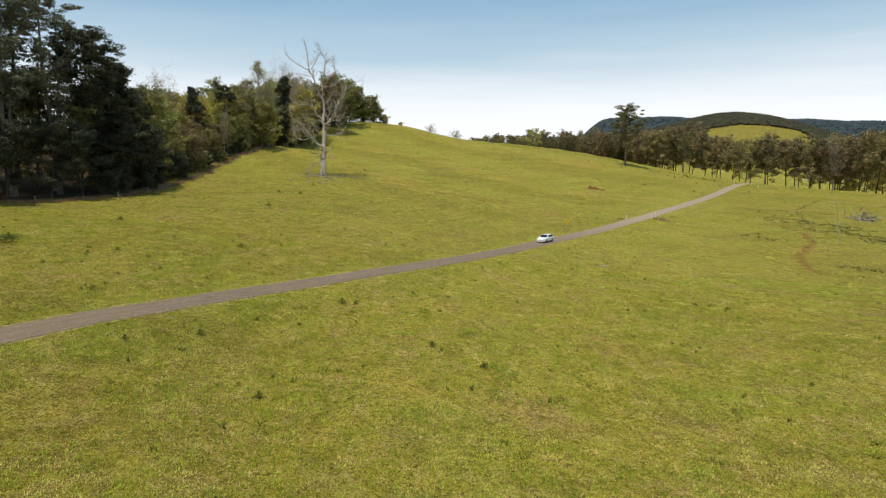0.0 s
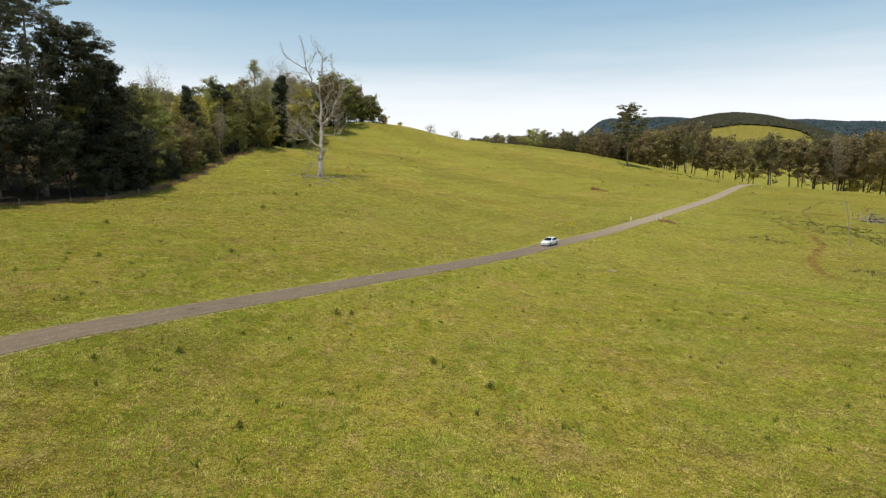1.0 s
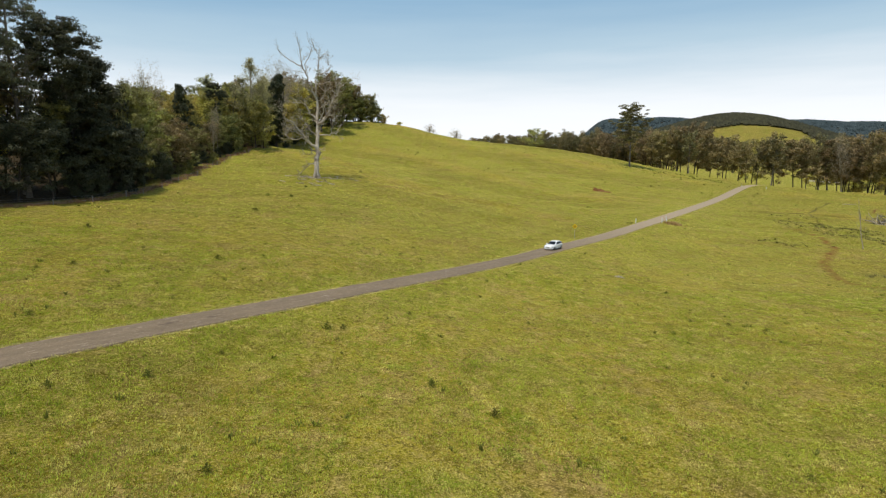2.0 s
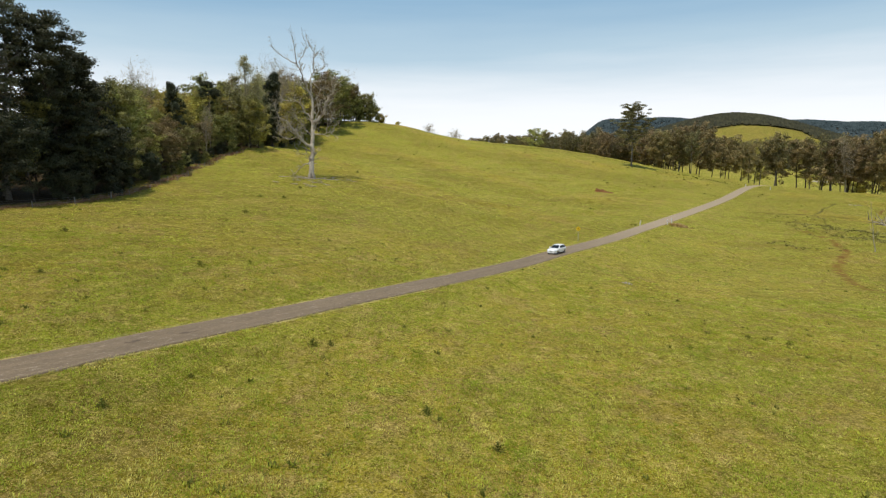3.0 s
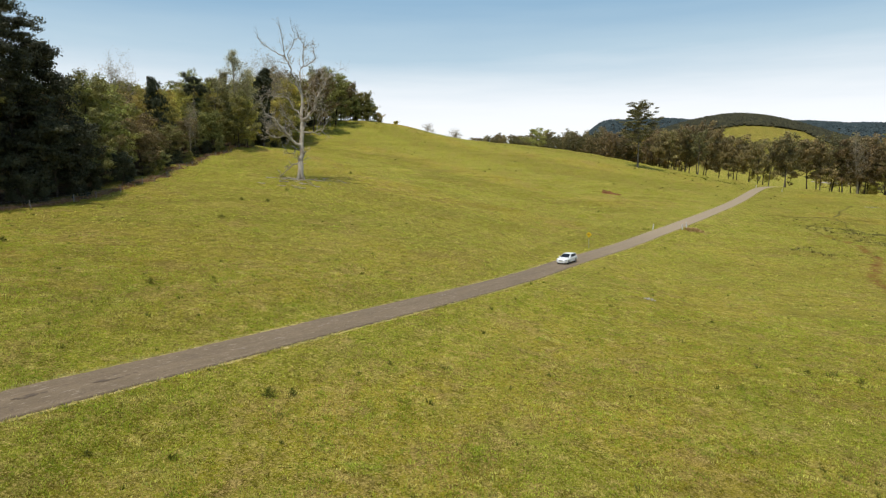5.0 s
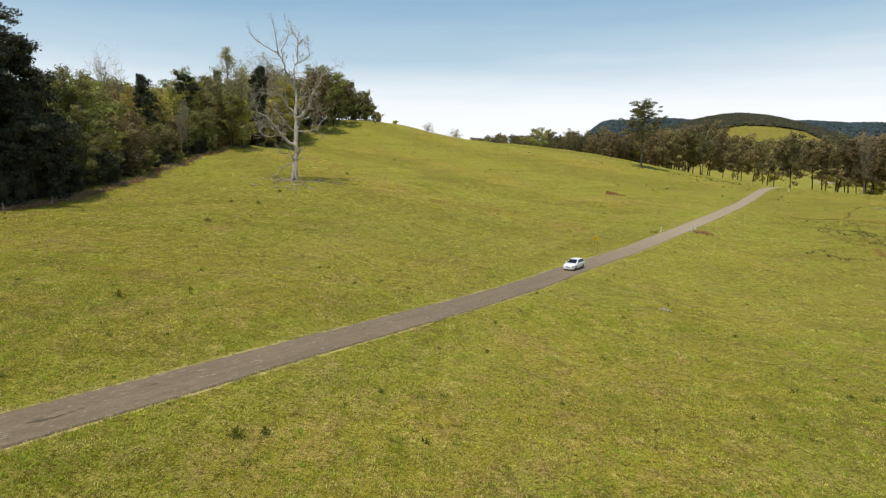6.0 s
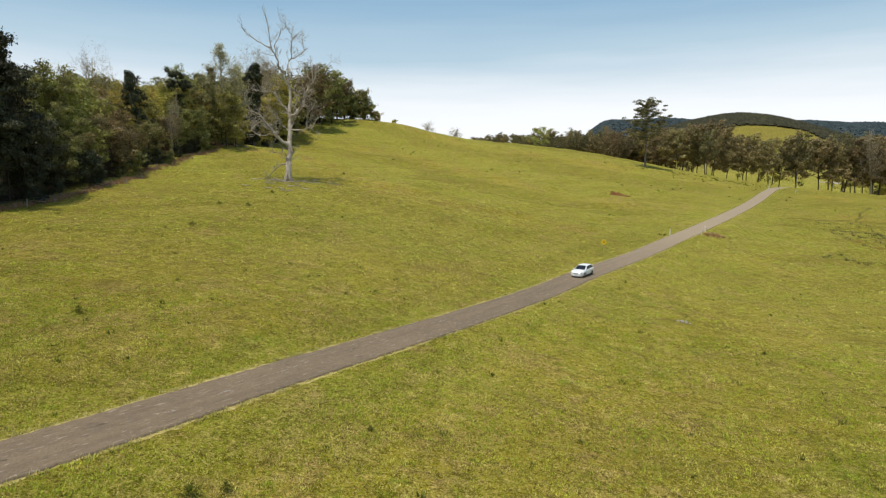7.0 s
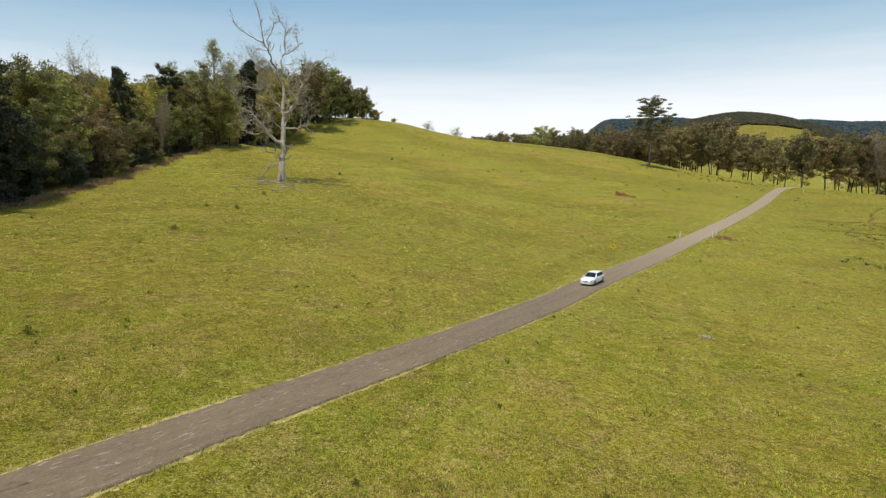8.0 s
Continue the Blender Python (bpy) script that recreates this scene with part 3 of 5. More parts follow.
    lane.data.foreach_set("vector", np.column_stack([run, np.tile(halfs, len(fine)), run * 0]).astype(np.float32).ravel())
    return new(name, me)


hw = ROAD_WIDTH / 2
ROAD_SECTION = [(-hw, 0.035), (-hw * 0.9, 0.060), (-hw * 0.5, 0.090), (0, 0.110), (hw * 0.5, 0.108), (hw * 0.9, 0.100), (hw, 0.090)]
tagged(ribbon("road", [-hw - 0.02] + [a for a, _ in ROAD_SECTION] + [hw + 0.02], [-0.10] + [b for _, b in ROAD_SECTION] + [-0.10], BITUMEN, 0.06, 3),
       "narrow worn brownish-grey bitumen country road with ragged edges", "road", kind="structure")
tagged(ribbon("verge_trim", [-hw - 0.34, -hw - 0.12, -hw + 0.1, hw - 0.1, hw + 0.15, hw + 0.40], [-0.10, 0.020, 0.025, 0.0, 0.004, -0.10], GRAVEL, 0.09, 5),
       "thin broken fringe of pale gravel and dry grass along the bitumen", "verge", kind="structure")


def bare_strip(name, label, pts, widths, seed, mat=None, lift=0.06):
    """A ragged strip of bare earth that lies on the grass, a little domed."""
    r = np.random.RandomState(seed)
    p = spline([(x * PLAN, y * PLAN) for x, y in pts], 0.6)
    tan = np.gradient(p, axis=0)
    tan /= np.linalg.norm(tan, axis=1)[:, None]
    nor = np.column_stack([tan[:, 1], -tan[:, 0]])
    w = np.interp(np.linspace(0, 1, len(p)), np.linspace(0, 1, len(widths)), widths)
    V = []
    for o in (-1, -0.6, 0, 0.6, 1):
        jag = np.convolve(r.randn(len(p)), np.ones(3) / 3, mode="same") * 0.35
        off = o * w * (1 + jag)
        q = p + nor * off[:, None]
        V.append(np.column_stack([q, ground_z(q[:, 0], q[:, 1]) + (lift if abs(o) < 1 else -0.2)]))
    V = np.stack(V, 1).reshape(-1, 3)
    i = np.arange(len(p) - 1)[:, None] * 5
    k = np.arange(4)[None, :]
    quads = np.stack([(i + k).ravel(), (i + k + 1).ravel(), (i + 5 + k + 1).ravel(), (i + 5 + k).ravel()], 1)
    return tagged(new(name, quick_mesh(name, V, quads, mat or RED_EARTH, True)), label, "bare earth", kind="structure")


bare_strip("eroded_bank_ground", "small bare red earth bank cut into the slope", [(51.0, 205.2), (52.3, 204.4), (53.8, 203.5), (56.2, 202.4)], [1.2, 2.3, 1.6, 0.4], 1, None, 0.6)
bare_strip("stock_track_ground", "narrow trodden cattle track across the pasture", [(104, 167), (109.3, 176.7), (116.7, 192.7), (122.5, 199.1), (139.7, 223), (157.8, 239.2)], [0.15, 0.3, 0.5, 0.5, 0.5, 0.15], 4, TRACK, 0.08)
bare_strip("stock_track_ground", "narrow trodden cattle track across the pasture", [(90.2, 180.1), (99.7, 181.4), (109, 186), (116.7, 191.5), (122, 190.8), (129.5, 191.4)], [0.1, 0.25, 0.3, 0.4, 0.3, 0.1], 8, TRACK, 0.08)
bare_strip("culvert_ground", "heap of bare red earth beside the road", [(52.7, 145.0), (53.7, 144.3), (55.2, 143.6)], [0.4, 0.9, 0.4], 5, GULLY_EARTH, 0.30)
bare_strip("pale_flat_ground", "pale dry bare flat beyond the gums", [(381, 624), (391, 612), (405, 600)], [3, 9, 3], 9, PATCH_PALE, 0.5)
bare_strip("bare_slope_ground", "bare red earth beside a log heap", [(150, 212), (162, 224), (178, 232)], [0.3, 0.6, 0.3], 6, GULLY_EARTH)


# ---- trees ----
def leaf_mesh(name, centres, per, spread, size, mat, rng, flat=0.7, droop=0.0):
    """Sprays of small leaves: uneven triangles on the outer part of each spray, most of them facing outwards and up."""
    centres = np.asarray(centres, float)
    k = len(centres)
    grow = np.repeat(rng.uniform(0.65, 1.3, k), per)[:, None]
    tint = np.repeat(rng.uniform(0, 1, k), per)
    c = np.repeat(centres, per, axis=0)
    n = len(c)
    out = rng.normal(0, 1, (n, 3))
    out /= np.maximum(np.linalg.norm(out, axis=1), 1e-6)[:, None]
    off = out * (rng.uniform(0.08, 1.0, n) ** 0.5)[:, None] * spread * grow
    off[:, 2] *= flat
    c = c + off
    nor = out * 0.8 + np.array([0, 0, 0.32]) + rng.normal(0, 0.5, (n, 3))
    nor /= np.maximum(np.linalg.norm(nor, axis=1), 1e-6)[:, None]
    a = np.cross(nor, rng.normal(0, 1, (n, 3)))
    a[:, 2] -= droop
    a /= np.maximum(np.linalg.norm(a, axis=1), 1e-6)[:, None]
    b = np.cross(nor, a)
    s = size * rng.uniform(0.55, 1.35, n)[:, None]
    w = s * rng.uniform(0.5, 0.9, n)[:, None]
    v = np.stack([c - a * s * 0.45 - b * w * 0.45, c - a * s * 0.25 + b * w * 0.6, c + a * s * 0.6 - b * w * 0.1], 1).reshape(-1, 3)
    me = quick_mesh(name, v, np.arange(n * 3).reshape(n, 3), mat)
    me.attributes.new("clump", "FLOAT", "FACE").data.foreach_set("value", tint.astype(np.float32))
    return me


def limb_path(rng, p, d, length, steps, wander, lift):
    pts, d = [Vector(p)], Vector(d).normalized()
    for _ in range(steps):
        d = (d + Vector(rng.normal(0, wander, 3)) + Vector((0, 0, lift))).normalized()
        pts.append(pts[-1] + d * (length / steps))
    return pts


def tree_meshes(seed, height, width, clear=0.3, limbs=16, angle=50, droop=0.0, per=28, spread=1.0, leaf=0.45, flat=0.6, shape="round", trunk_r=None, bark=None, leaves=None, subs=3, lean=0.018, twigs=0, fine=True, wander=0.045):
    """Trunk with limbs, and a crown of leaf sprays round the limbs' outer parts. Returns the two meshes."""
    rng = np.random.RandomState(seed)
    r0 = trunk_r or height * 0.013
    V, Q, tips = [], [], []
    trunk = limb_path(rng, (0, 0, -0.4), (rng.normal(0, lean), rng.normal(0, lean), 1), height * 0.97, 9, wander, 0.03)
    rad = [r0 * (1.25 if i == 0 else 1) * (1 - 0.9 * i / 9) ** 0.8 for i in range(10)]
    add_tube(V, Q, trunk, rad, 7)
    for i in range(limbs):
        f = clear + (0.98 - clear) * ((i + rng.uniform(0, 0.8)) / limbs)
        g = (f - clear) / (1 - clear)
        prof = {"round": math.sqrt(max(0.06, 1 - (2 * g - 0.85) ** 2 / 1.6)), "cone": 0.12 + 0.93 * (1 - g) ** 0.75, "flat": 0.55 + 0.55 * g, "column": 0.8 if g < 0.75 else 0.8 - 2.2 * (g - 0.75), "tuft": 0.35 if g < 0.55 else 1.0, "plume": 0.08 + 0.95 * math.sin(math.pi * min(1.0, 0.30 + 0.70 * g)), "dome": 0.62 + 0.42 * math.sin(math.pi * min(1.0, 0.15 + 0.80 * g))}[shape]
        k = f * 9
        a = trunk[int(k)].lerp(trunk[min(9, int(k) + 1)], k - int(k))
        az = i * 2.4 + rng.uniform(-0.6, 0.6)
        el = radians(90 - angle * rng.uniform(0.75, 1.2) * (1.1 - 0.45 * g if shape != "cone" else 1.0))
        d = (math.cos(az) * math.cos(el), math.sin(az) * math.cos(el), math.sin(el))
        ln = width * 0.5 * prof * rng.uniform(0.75, 1.2)
        pts = limb_path(rng, a, d, ln, 4, 0.16, 0.05 - droop)
        lr = r0 * (1 - 0.85 * f) * 0.5
        add_tube(V, Q, pts, [lr, lr * 0.75, lr * 0.5, lr * 0.33, lr * 0.15], 4)
        tips += [pts[4], pts[3].lerp(pts[4], 0.2)] + ([pts[2]] if rng.rand() < 0.6 else [])
        for _ in range(subs):
            q = rng.randint(1, 4)
            sd = Vector(d) + Vector(rng.normal(0, 0.65, 3)) + Vector((0, 0, 0.15 - droop))
            sp = limb_path(rng, pts[q], sd, ln * rng.uniform(0.35, 0.6), 3, 0.2, 0.05 - droop)
            if fine:
                add_tube(V, Q, sp, [lr * 0.45, lr * 0.3, lr * 0.2, lr * 0.08], 3)
            tips += [sp[3], sp[2]]
            for _ in range(twigs):
                tw = limb_path(rng, sp[rng.randint(1, 4)], Vector(rng.normal(0, 0.7, 3)) + Vector((0, 0, 0.6)), ln * rng.uniform(0.2, 0.4), 2, 0.25, 0.1)
                add_tube(V, Q, tw, [lr * 0.26, lr * 0.20, lr * 0.10], 3)
                tips.append(tw[2])
    wood = quick_mesh("trunk", [tuple(v) for v in V], Q, bark or BARK_GREY, True)
    crown = leaf_mesh("crown", [tuple(t) for t in tips], per, spread, leaf, leaves or LEAF_GUM, rng, flat, droop) if per else None
    return wood, crown


KINDS = {}


def kind_of_tree(key, name, label, variants, per=0, leaf=0.4, **kw):
    """Each kind in a close-up make, with many fine leaves, and one for the distance, with fewer and larger sprays."""
    near = [tree_meshes(100 * len(KINDS) + i, per=per, leaf=leaf, **kw) for i in range(variants)]
    away = [tree_meshes(100 * len(KINDS) + i, per=int(per * (0.5 if key in ("brown", "bare") else 0.36)), leaf=leaf * 1.45, **{**kw, "fine": key == "bare"}) for i in range(variants)]
    KINDS[key] = (name, label, (near, away), kw["height"])


kind_of_tree("gum", "gum_tree", "tall eucalypt with open clumped olive-grey crown", 3, height=26, width=17, clear=0.34, limbs=17, angle=56, per=60, spread=1.6, leaf=0.50, flat=0.5, shape="dome", bark=BARK_GREY, leaves=LEAF_GUM)
kind_of_tree("tall", "gum_tree", "very tall dark eucalypt with layered open crown", 3, height=35, width=14, clear=0.40, limbs=15, angle=58, per=80, spread=1.15, leaf=0.30, flat=0.32, shape="round", subs=3, bark=BARK_GREY, leaves=LEAF_TALL)
kind_of_tree("lone", "gum_tree", "tall eucalypt with rounded open crown", 1, height=31, width=21, clear=0.36, limbs=26, angle=44, per=80, spread=1.35, leaf=0.46, flat=0.5, shape="dome", subs=3, wander=0.02, lean=0.004, bark=BARK_GREY, leaves=LEAF_GUM)
kind_of_tree("brown", "gum_tree", "eucalypt with dense brownish-green crown on dark trunk", 5, height=25, width=19, clear=0.28, limbs=20, angle=56, per=80, spread=2.1, leaf=0.52, flat=0.6, shape="dome", bark=BARK_DARK, leaves=LEAF_BROWN)
kind_of_tree("pine", "conifer_tree", "dense dark green conifer with drooping boughs", 2, height=27, width=17, clear=0.06, limbs=52, angle=70, droop=0.04, per=64, spread=1.5, leaf=0.44, flat=0.55, shape="cone", bark=BARK_DARK, leaves=LEAF_DARK)
kind_of_tree("giant", "gum_tree", "broad dark evergreen tree towering over the wood's edge", 1, height=30, width=17, clear=0.10, limbs=46, angle=60, per=110, spread=1.25, leaf=0.34, flat=0.45, shape="round", subs=4, bark=BARK_DARK, leaves=LEAF_DARK)
kind_of_tree("olive", "broadleaf_tree", "bushy broadleaf tree with yellow-olive foliage", 5, height=16, width=13, clear=0.12, limbs=17, angle=60, per=105, spread=1.35, leaf=0.32, flat=0.55, shape="dome", bark=BARK_DARK, leaves=LEAF_OLIVE)
kind_of_tree("green", "broadleaf_tree", "bushy broadleaf tree with mid-green foliage", 4, height=15, width=12, clear=0.10, limbs=17, angle=60, per=105, spread=1.35, leaf=0.32, flat=0.55, shape="dome", bark=BARK_DARK, leaves=LEAF_GREEN)
kind_of_tree("dark", "broadleaf_tree", "dense dark evergreen rainforest tree", 4, height=17, width=13, clear=0.08, limbs=18, angle=60, per=105, spread=1.4, leaf=0.33, flat=0.55, shape="dome", bark=BARK_DARK, leaves=LEAF_DEEP)
kind_of_tree("shade", "broadleaf_tree", "dense evergreen tree with near-black leaves coloured for the wood's shade", 3, height=17, width=13, clear=0.20, limbs=17, angle=60, per=90, spread=1.4, leaf=0.36, flat=0.5, shape="dome", bark=BARK_DARK, leaves=LEAF_DARK)
kind_of_tree("poplar", "young_tree", "slender young tree with pale yellow-green spring leaves", 2, height=20, width=10.5, clear=0.12, limbs=40, angle=38, per=13, spread=0.65, leaf=0.20, flat=0.9, shape="plume", subs=5, wander=0.02, bark=PALE_TWIG, leaves=LEAF_PALE)
kind_of_tree("cypress", "cypress_tree", "narrow columnar dark cypress", 1, height=20, width=5.5, clear=0.05, limbs=30, angle=28, per=80, spread=0.8, leaf=0.40, flat=0.9, shape="column", wander=0.02, bark=BARK_DARK, leaves=LEAF_DARK)
kind_of_tree("bunya", "pine_tree", "dark pine with tufted rounded top on bare stem", 1, height=22, width=5.6, clear=0.42, limbs=28, angle=66, per=45, spread=0.65, leaf=0.36, flat=0.6, shape="tuft", wander=0.02, bark=BARK_DARK, leaves=LEAF_DARK)
kind_of_tree("bare", "bare_tree", "nearly leafless pale grey tree with fine twigs", 2, height=18, width=11, clear=0.28, limbs=18, angle=46, per=5, leaf=0.10, spread=0.2, shape="dome", bark=PALE_TWIG, leaves=LEAF_BUD, subs=6, twigs=8, trunk_r=0.36)
kind_of_tree("shrub", "shrub", "low dark green shrub at the edge of the wood", 3, height=5.5, width=6, clear=0.04, limbs=12, angle=55, per=60, spread=0.85, leaf=0.30, flat=0.75, shape="round", bark=BARK_DARK, leaves=LEAF_DEEP, trunk_r=0.12)
kind_of_tree("low", "shrub", "low shrub with blackish leaves coloured for the shade of tall trees", 2, height=5.5, width=6, clear=0.04, limbs=12, angle=55, per=60, spread=0.85, leaf=0.30, flat=0.75, shape="round", bark=BARK_DARK, leaves=LEAF_DARK, trunk_r=0.12)
kind_of_tree("bush", "shrub", "low olive shrub beside the fence", 2, height=4.5, width=5, clear=0.04, limbs=12, angle=55, per=60, spread=0.8, leaf=0.28, flat=0.75, shape="round", bark=BARK_DARK, leaves=LEAF_OLIVE, trunk_r=0.10)


def plant(key, x, y, height, rng, group, label="", wide=1.0, variant=None, deep=False):
    name, text, protos, h0 = KINDS[key]
    protos = protos[1 if deep or (y > 128 and key not in ("poplar", "bare", "bunya", "lone", "cypress")) else 0]
    wood, crown = protos[rng.randint(len(protos)) if variant is None else variant]
    s = height * PLAN / h0
    x, y = x * PLAN, y * PLAN
    ob = thing(name, (x, y, gz(x, y)), label or text, name.split("_")[-1] if name != "shrub" else "shrub", group)
    ob.rotation_euler = (0, 0, rng.uniform(0, 6.28))
    ob.scale = (s * wide, s * wide, s)
    part("trunk", wood, None, ob)
    if crown:
        part("crown", crown, None, ob)
    return ob


rng = np.random.RandomState(11)

# the wood on the hillside: from its open edge back into the trees
y = 42.0
while y < 300:
    ex = float(edge_x(y * PLAN)) / PLAN
    grow = 1.0 if y < 100 else 0.84 if y < 140 else 0.74 if y < 215 else 0.95 if y < 270 else 0.8
    tall = y < 100
    # darker leaf colours in the front row imitate shade along the wood's foot
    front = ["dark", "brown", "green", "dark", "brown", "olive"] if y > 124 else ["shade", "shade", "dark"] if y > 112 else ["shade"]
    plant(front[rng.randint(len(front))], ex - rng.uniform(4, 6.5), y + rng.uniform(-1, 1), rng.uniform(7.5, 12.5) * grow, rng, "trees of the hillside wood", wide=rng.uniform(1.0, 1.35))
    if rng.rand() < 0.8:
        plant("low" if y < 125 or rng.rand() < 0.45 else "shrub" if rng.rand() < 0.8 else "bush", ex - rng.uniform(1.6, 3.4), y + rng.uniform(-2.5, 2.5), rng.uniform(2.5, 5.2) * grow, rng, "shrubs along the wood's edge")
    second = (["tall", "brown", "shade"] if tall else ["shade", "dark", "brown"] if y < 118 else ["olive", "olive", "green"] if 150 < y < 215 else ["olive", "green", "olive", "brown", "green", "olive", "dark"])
    plant(second[rng.randint(len(second))], ex - rng.uniform(9, 14), y + rng.uniform(-2, 2), rng.uniform(15.5, 18.5) * grow if not tall else rng.uniform(17, 22), rng, "trees of the hillside wood", wide=rng.uniform(0.95, 1.25))
    if 106 < y < 140:
        y += rng.uniform(4.6, 6.2)
        continue
    if y < 96:
        y += rng.uniform(4.6, 6.2)
        continue
    third = ["olive", "olive", "green"] if 150 < y < 215 else ["brown", "olive", "green", "olive"]
    plant(third[rng.randint(len(third))], ex - rng.uniform(17, 24), y + rng.uniform(-2, 2), rng.uniform(16, 19.5) * grow, rng, "trees of the hillside wood", deep=True)
    if rng.rand() < 0.6:
        plant("dark", ex - rng.uniform(27, 36), y + rng.uniform(-2, 2), rng.uniform(16, 19) * grow, rng, "trees of the hillside wood", deep=True)
    y += rng.uniform(4.6, 6.2) * (1.0 if y < 215 else 1.25)

# the tall trees at the near end of the wood
for key, x, y, h in [("tall", -66, 100, 33), ("tall", -71.5, 99, 35), ("tall", -63.5, 97, 30), ("tall", -66.5, 90, 34), ("tall", -70, 92, 34), ("tall", -76, 97, 36), ("tall", -81, 90, 36), ("tall", -86, 101, 37), ("tall", -74, 82, 33), ("tall", -92, 84, 37), ("tall", -84, 72, 33)]:
    plant(key, x, y, h, rng, "tall gums of the hillside wood", wide=1.0)
plant("shade", -51.5, 54, 18, rng, "trees of the hillside wood", wide=0.9)
plant("giant", -60.8, 105, 26, rng, "", wide=1.0)
plant("pine", -59.0, 110.5, 24, rng, "", "dense dark conifer beside a larger tree", wide=0.85, variant=1)
# trees that rise out of the wood
for key, x, y, h, w in [("bare", -73.3, 160, 19.5, 0.85), ("bare", -75, 151, 16.5, 0.65), ("pine", -65, 158, 19, 0.62), ("bunya", -64.7, 178, 19, 1.15), ("gum", -66, 192, 17.5, 0.9), ("bare", -60.5, 166, 12.5, 0.4), ("bare", -60.0, 162, 11.5, 0.4),
                        ("green", -55.8, 184, 12.5, 1.0), ("olive", -54.8, 188, 11.5, 1.0), ("dark", -57.5, 186, 14, 1.0), ("poplar", -58.3, 190, 27.5, 1.1), ("poplar", -56.7, 193, 22.5, 1.2), ("cypress", -55.5, 205, 24, 1.25), ("bare", -56.5, 225, 28, 1.0), ("bare", -59, 222, 24, 1.0),
                        ("brown", -58, 247, 20, 1.0), ("dark", -57, 240, 19, 1.1), ("olive", -56, 232, 19, 1.1), ("brown", -52, 262, 20, 1.0), ("dark", -50, 275, 20, 1.1), ("dark", -46, 279, 19, 1.0)]:
    plant(key, x, y, h, rng, "trees that stand above the wood", wide=w)
# the clump on the hilltop
for key, x, y, h, w in [("shrub", -37, 301, 11, 0.9), ("shrub", -33.5, 302, 8.5, 0.9), ("shrub", -40, 300, 10, 0.9), ("shrub", -35, 299, 6, 1.1), ("shrub", -43, 300, 10, 1.0), ("green", -41, 303, 12, 1.2), ("dark", -41, 298, 5, 1.6), ("brown", -47, 297, 15, 1.0), ("green", -46, 300, 14, 1.2), ("brown", -52, 300, 18, 1.0), ("green", -50, 305, 16, 1.2), ("brown", -54, 292, 16, 1.2), ("brown", -49, 290, 15, 1.1), ("green", -46, 293, 11, 1.3), ("olive", -56, 284, 15, 1.2), ("dark", -58, 276, 16, 1.2), ("brown", -44, 301, 15, 0.9), ("bush", -30, 303, 4.0, 1.2), ("bush", -22, 306, 1.8, 1.5)]:
    plant(key, x, y, h, rng, "trees on the hilltop", wide=w)
side = np.random.RandomState(23)
for x, y, h in [(-57.5, 207, 13), (-56.8, 215, 14), (-56.2, 223, 14.5), (-55.8, 230, 14)]:
    plant("olive", x, y, h, side, "trees of the hillside wood", wide=1.1)
# small bare trees along the skyline
for x, y, h in [(-8, 322, 5.8), (-5, 325, 4.8), (5.5, 330, 5.8), (8.5, 333, 4.8)]:
    plant("bare", x, y, h, rng, "small bare trees on the skyline", wide=2.4)

def up_to(x, y, slope):
    """Height of a tree whose top shows at a given slope above the eye's level, in plan units."""
    return 11.2 + slope * y - gz(x * PLAN, y * PLAN) / PLAN


def skyline(x, y):
    """The slope at which the treetops past the crest stand, by bearing."""
    return float(np.interp(x / y, [0.06, 0.10, 0.16, 0.25, 0.31, 0.355, 0.39, 0.425, 0.44, 0.455, 0.50, 0.525, 0.545, 0.565, 0.60, 0.65, 0.76, 0.95],
                           [0.037, 0.040, 0.043, 0.043, 0.043, 0.046, 0.053, 0.055, 0.047, 0.038, 0.031, 0.036, 0.044, 0.034, 0.037, 0.039, 0.038, 0.036]))


# the lone gum on the slope and the belt of gums past the crest
plant("lone", 86.3, 279, 23.9, rng, "", "lone tall eucalypt on the open slope above its shade", wide=1.3)
for x in (114, 118, 122, 127, 131, 134, 138, 148, 151, 155, 162, 171, 175, 178.5, 190, 194, 199, 207, 212, 216, 220, 226, 231, 239, 248, 258, 270, 284):
    y = 325 + rng.uniform(-7, 9) - max(0.0, x - 215) * 0.15
    plant("brown" if rng.rand() < 0.85 else "gum", x, y, up_to(x, y, skyline(x, y)) * rng.uniform(0.82, 1.04), rng, "belt of gums past the crest", wide=rng.uniform(0.85, 1.1))
for i in range(46):
    x, y = 92 + i * 5.4 + rng.uniform(-2, 2), 348 + rng.uniform(-8, 40)
    if 202 < x < 215 or (145 < x < 235 and i % 2 == 0):
        continue
    plant(["brown", "gum", "brown", "brown", "olive"][rng.randint(5)], x, y, up_to(x, y, skyline(x, y)) * rng.uniform(0.78, 1.0), rng, "belt of gums past the crest", wide=0.9)

plant("bare", 212, 318, up_to(212, 318, 0.043), rng, "", "bleached dead gum among the living gums of the belt", wide=0.8)
plant("gum", 130, 318, up_to(130, 318, 0.050), rng, "belt of gums past the crest", wide=0.9)
# scrub and trees behind the skyline
for i in range(-5, 64):
    x = 26 + i * 1.9 + rng.uniform(-2, 2)
    y = 380 + rng.uniform(-20, 40)
    h = (up_to(x, y, skyline(x, y)) + 1.6) * rng.uniform(0.75, 1.05)
    if h > 1.2:
        plant(["brown", "gum", "brown", "gum", "brown", "gum"][rng.randint(6)], x, y, h, rng, "scrub behind the crest", wide=max(1.1, min(3.0, 9.0 / h)))
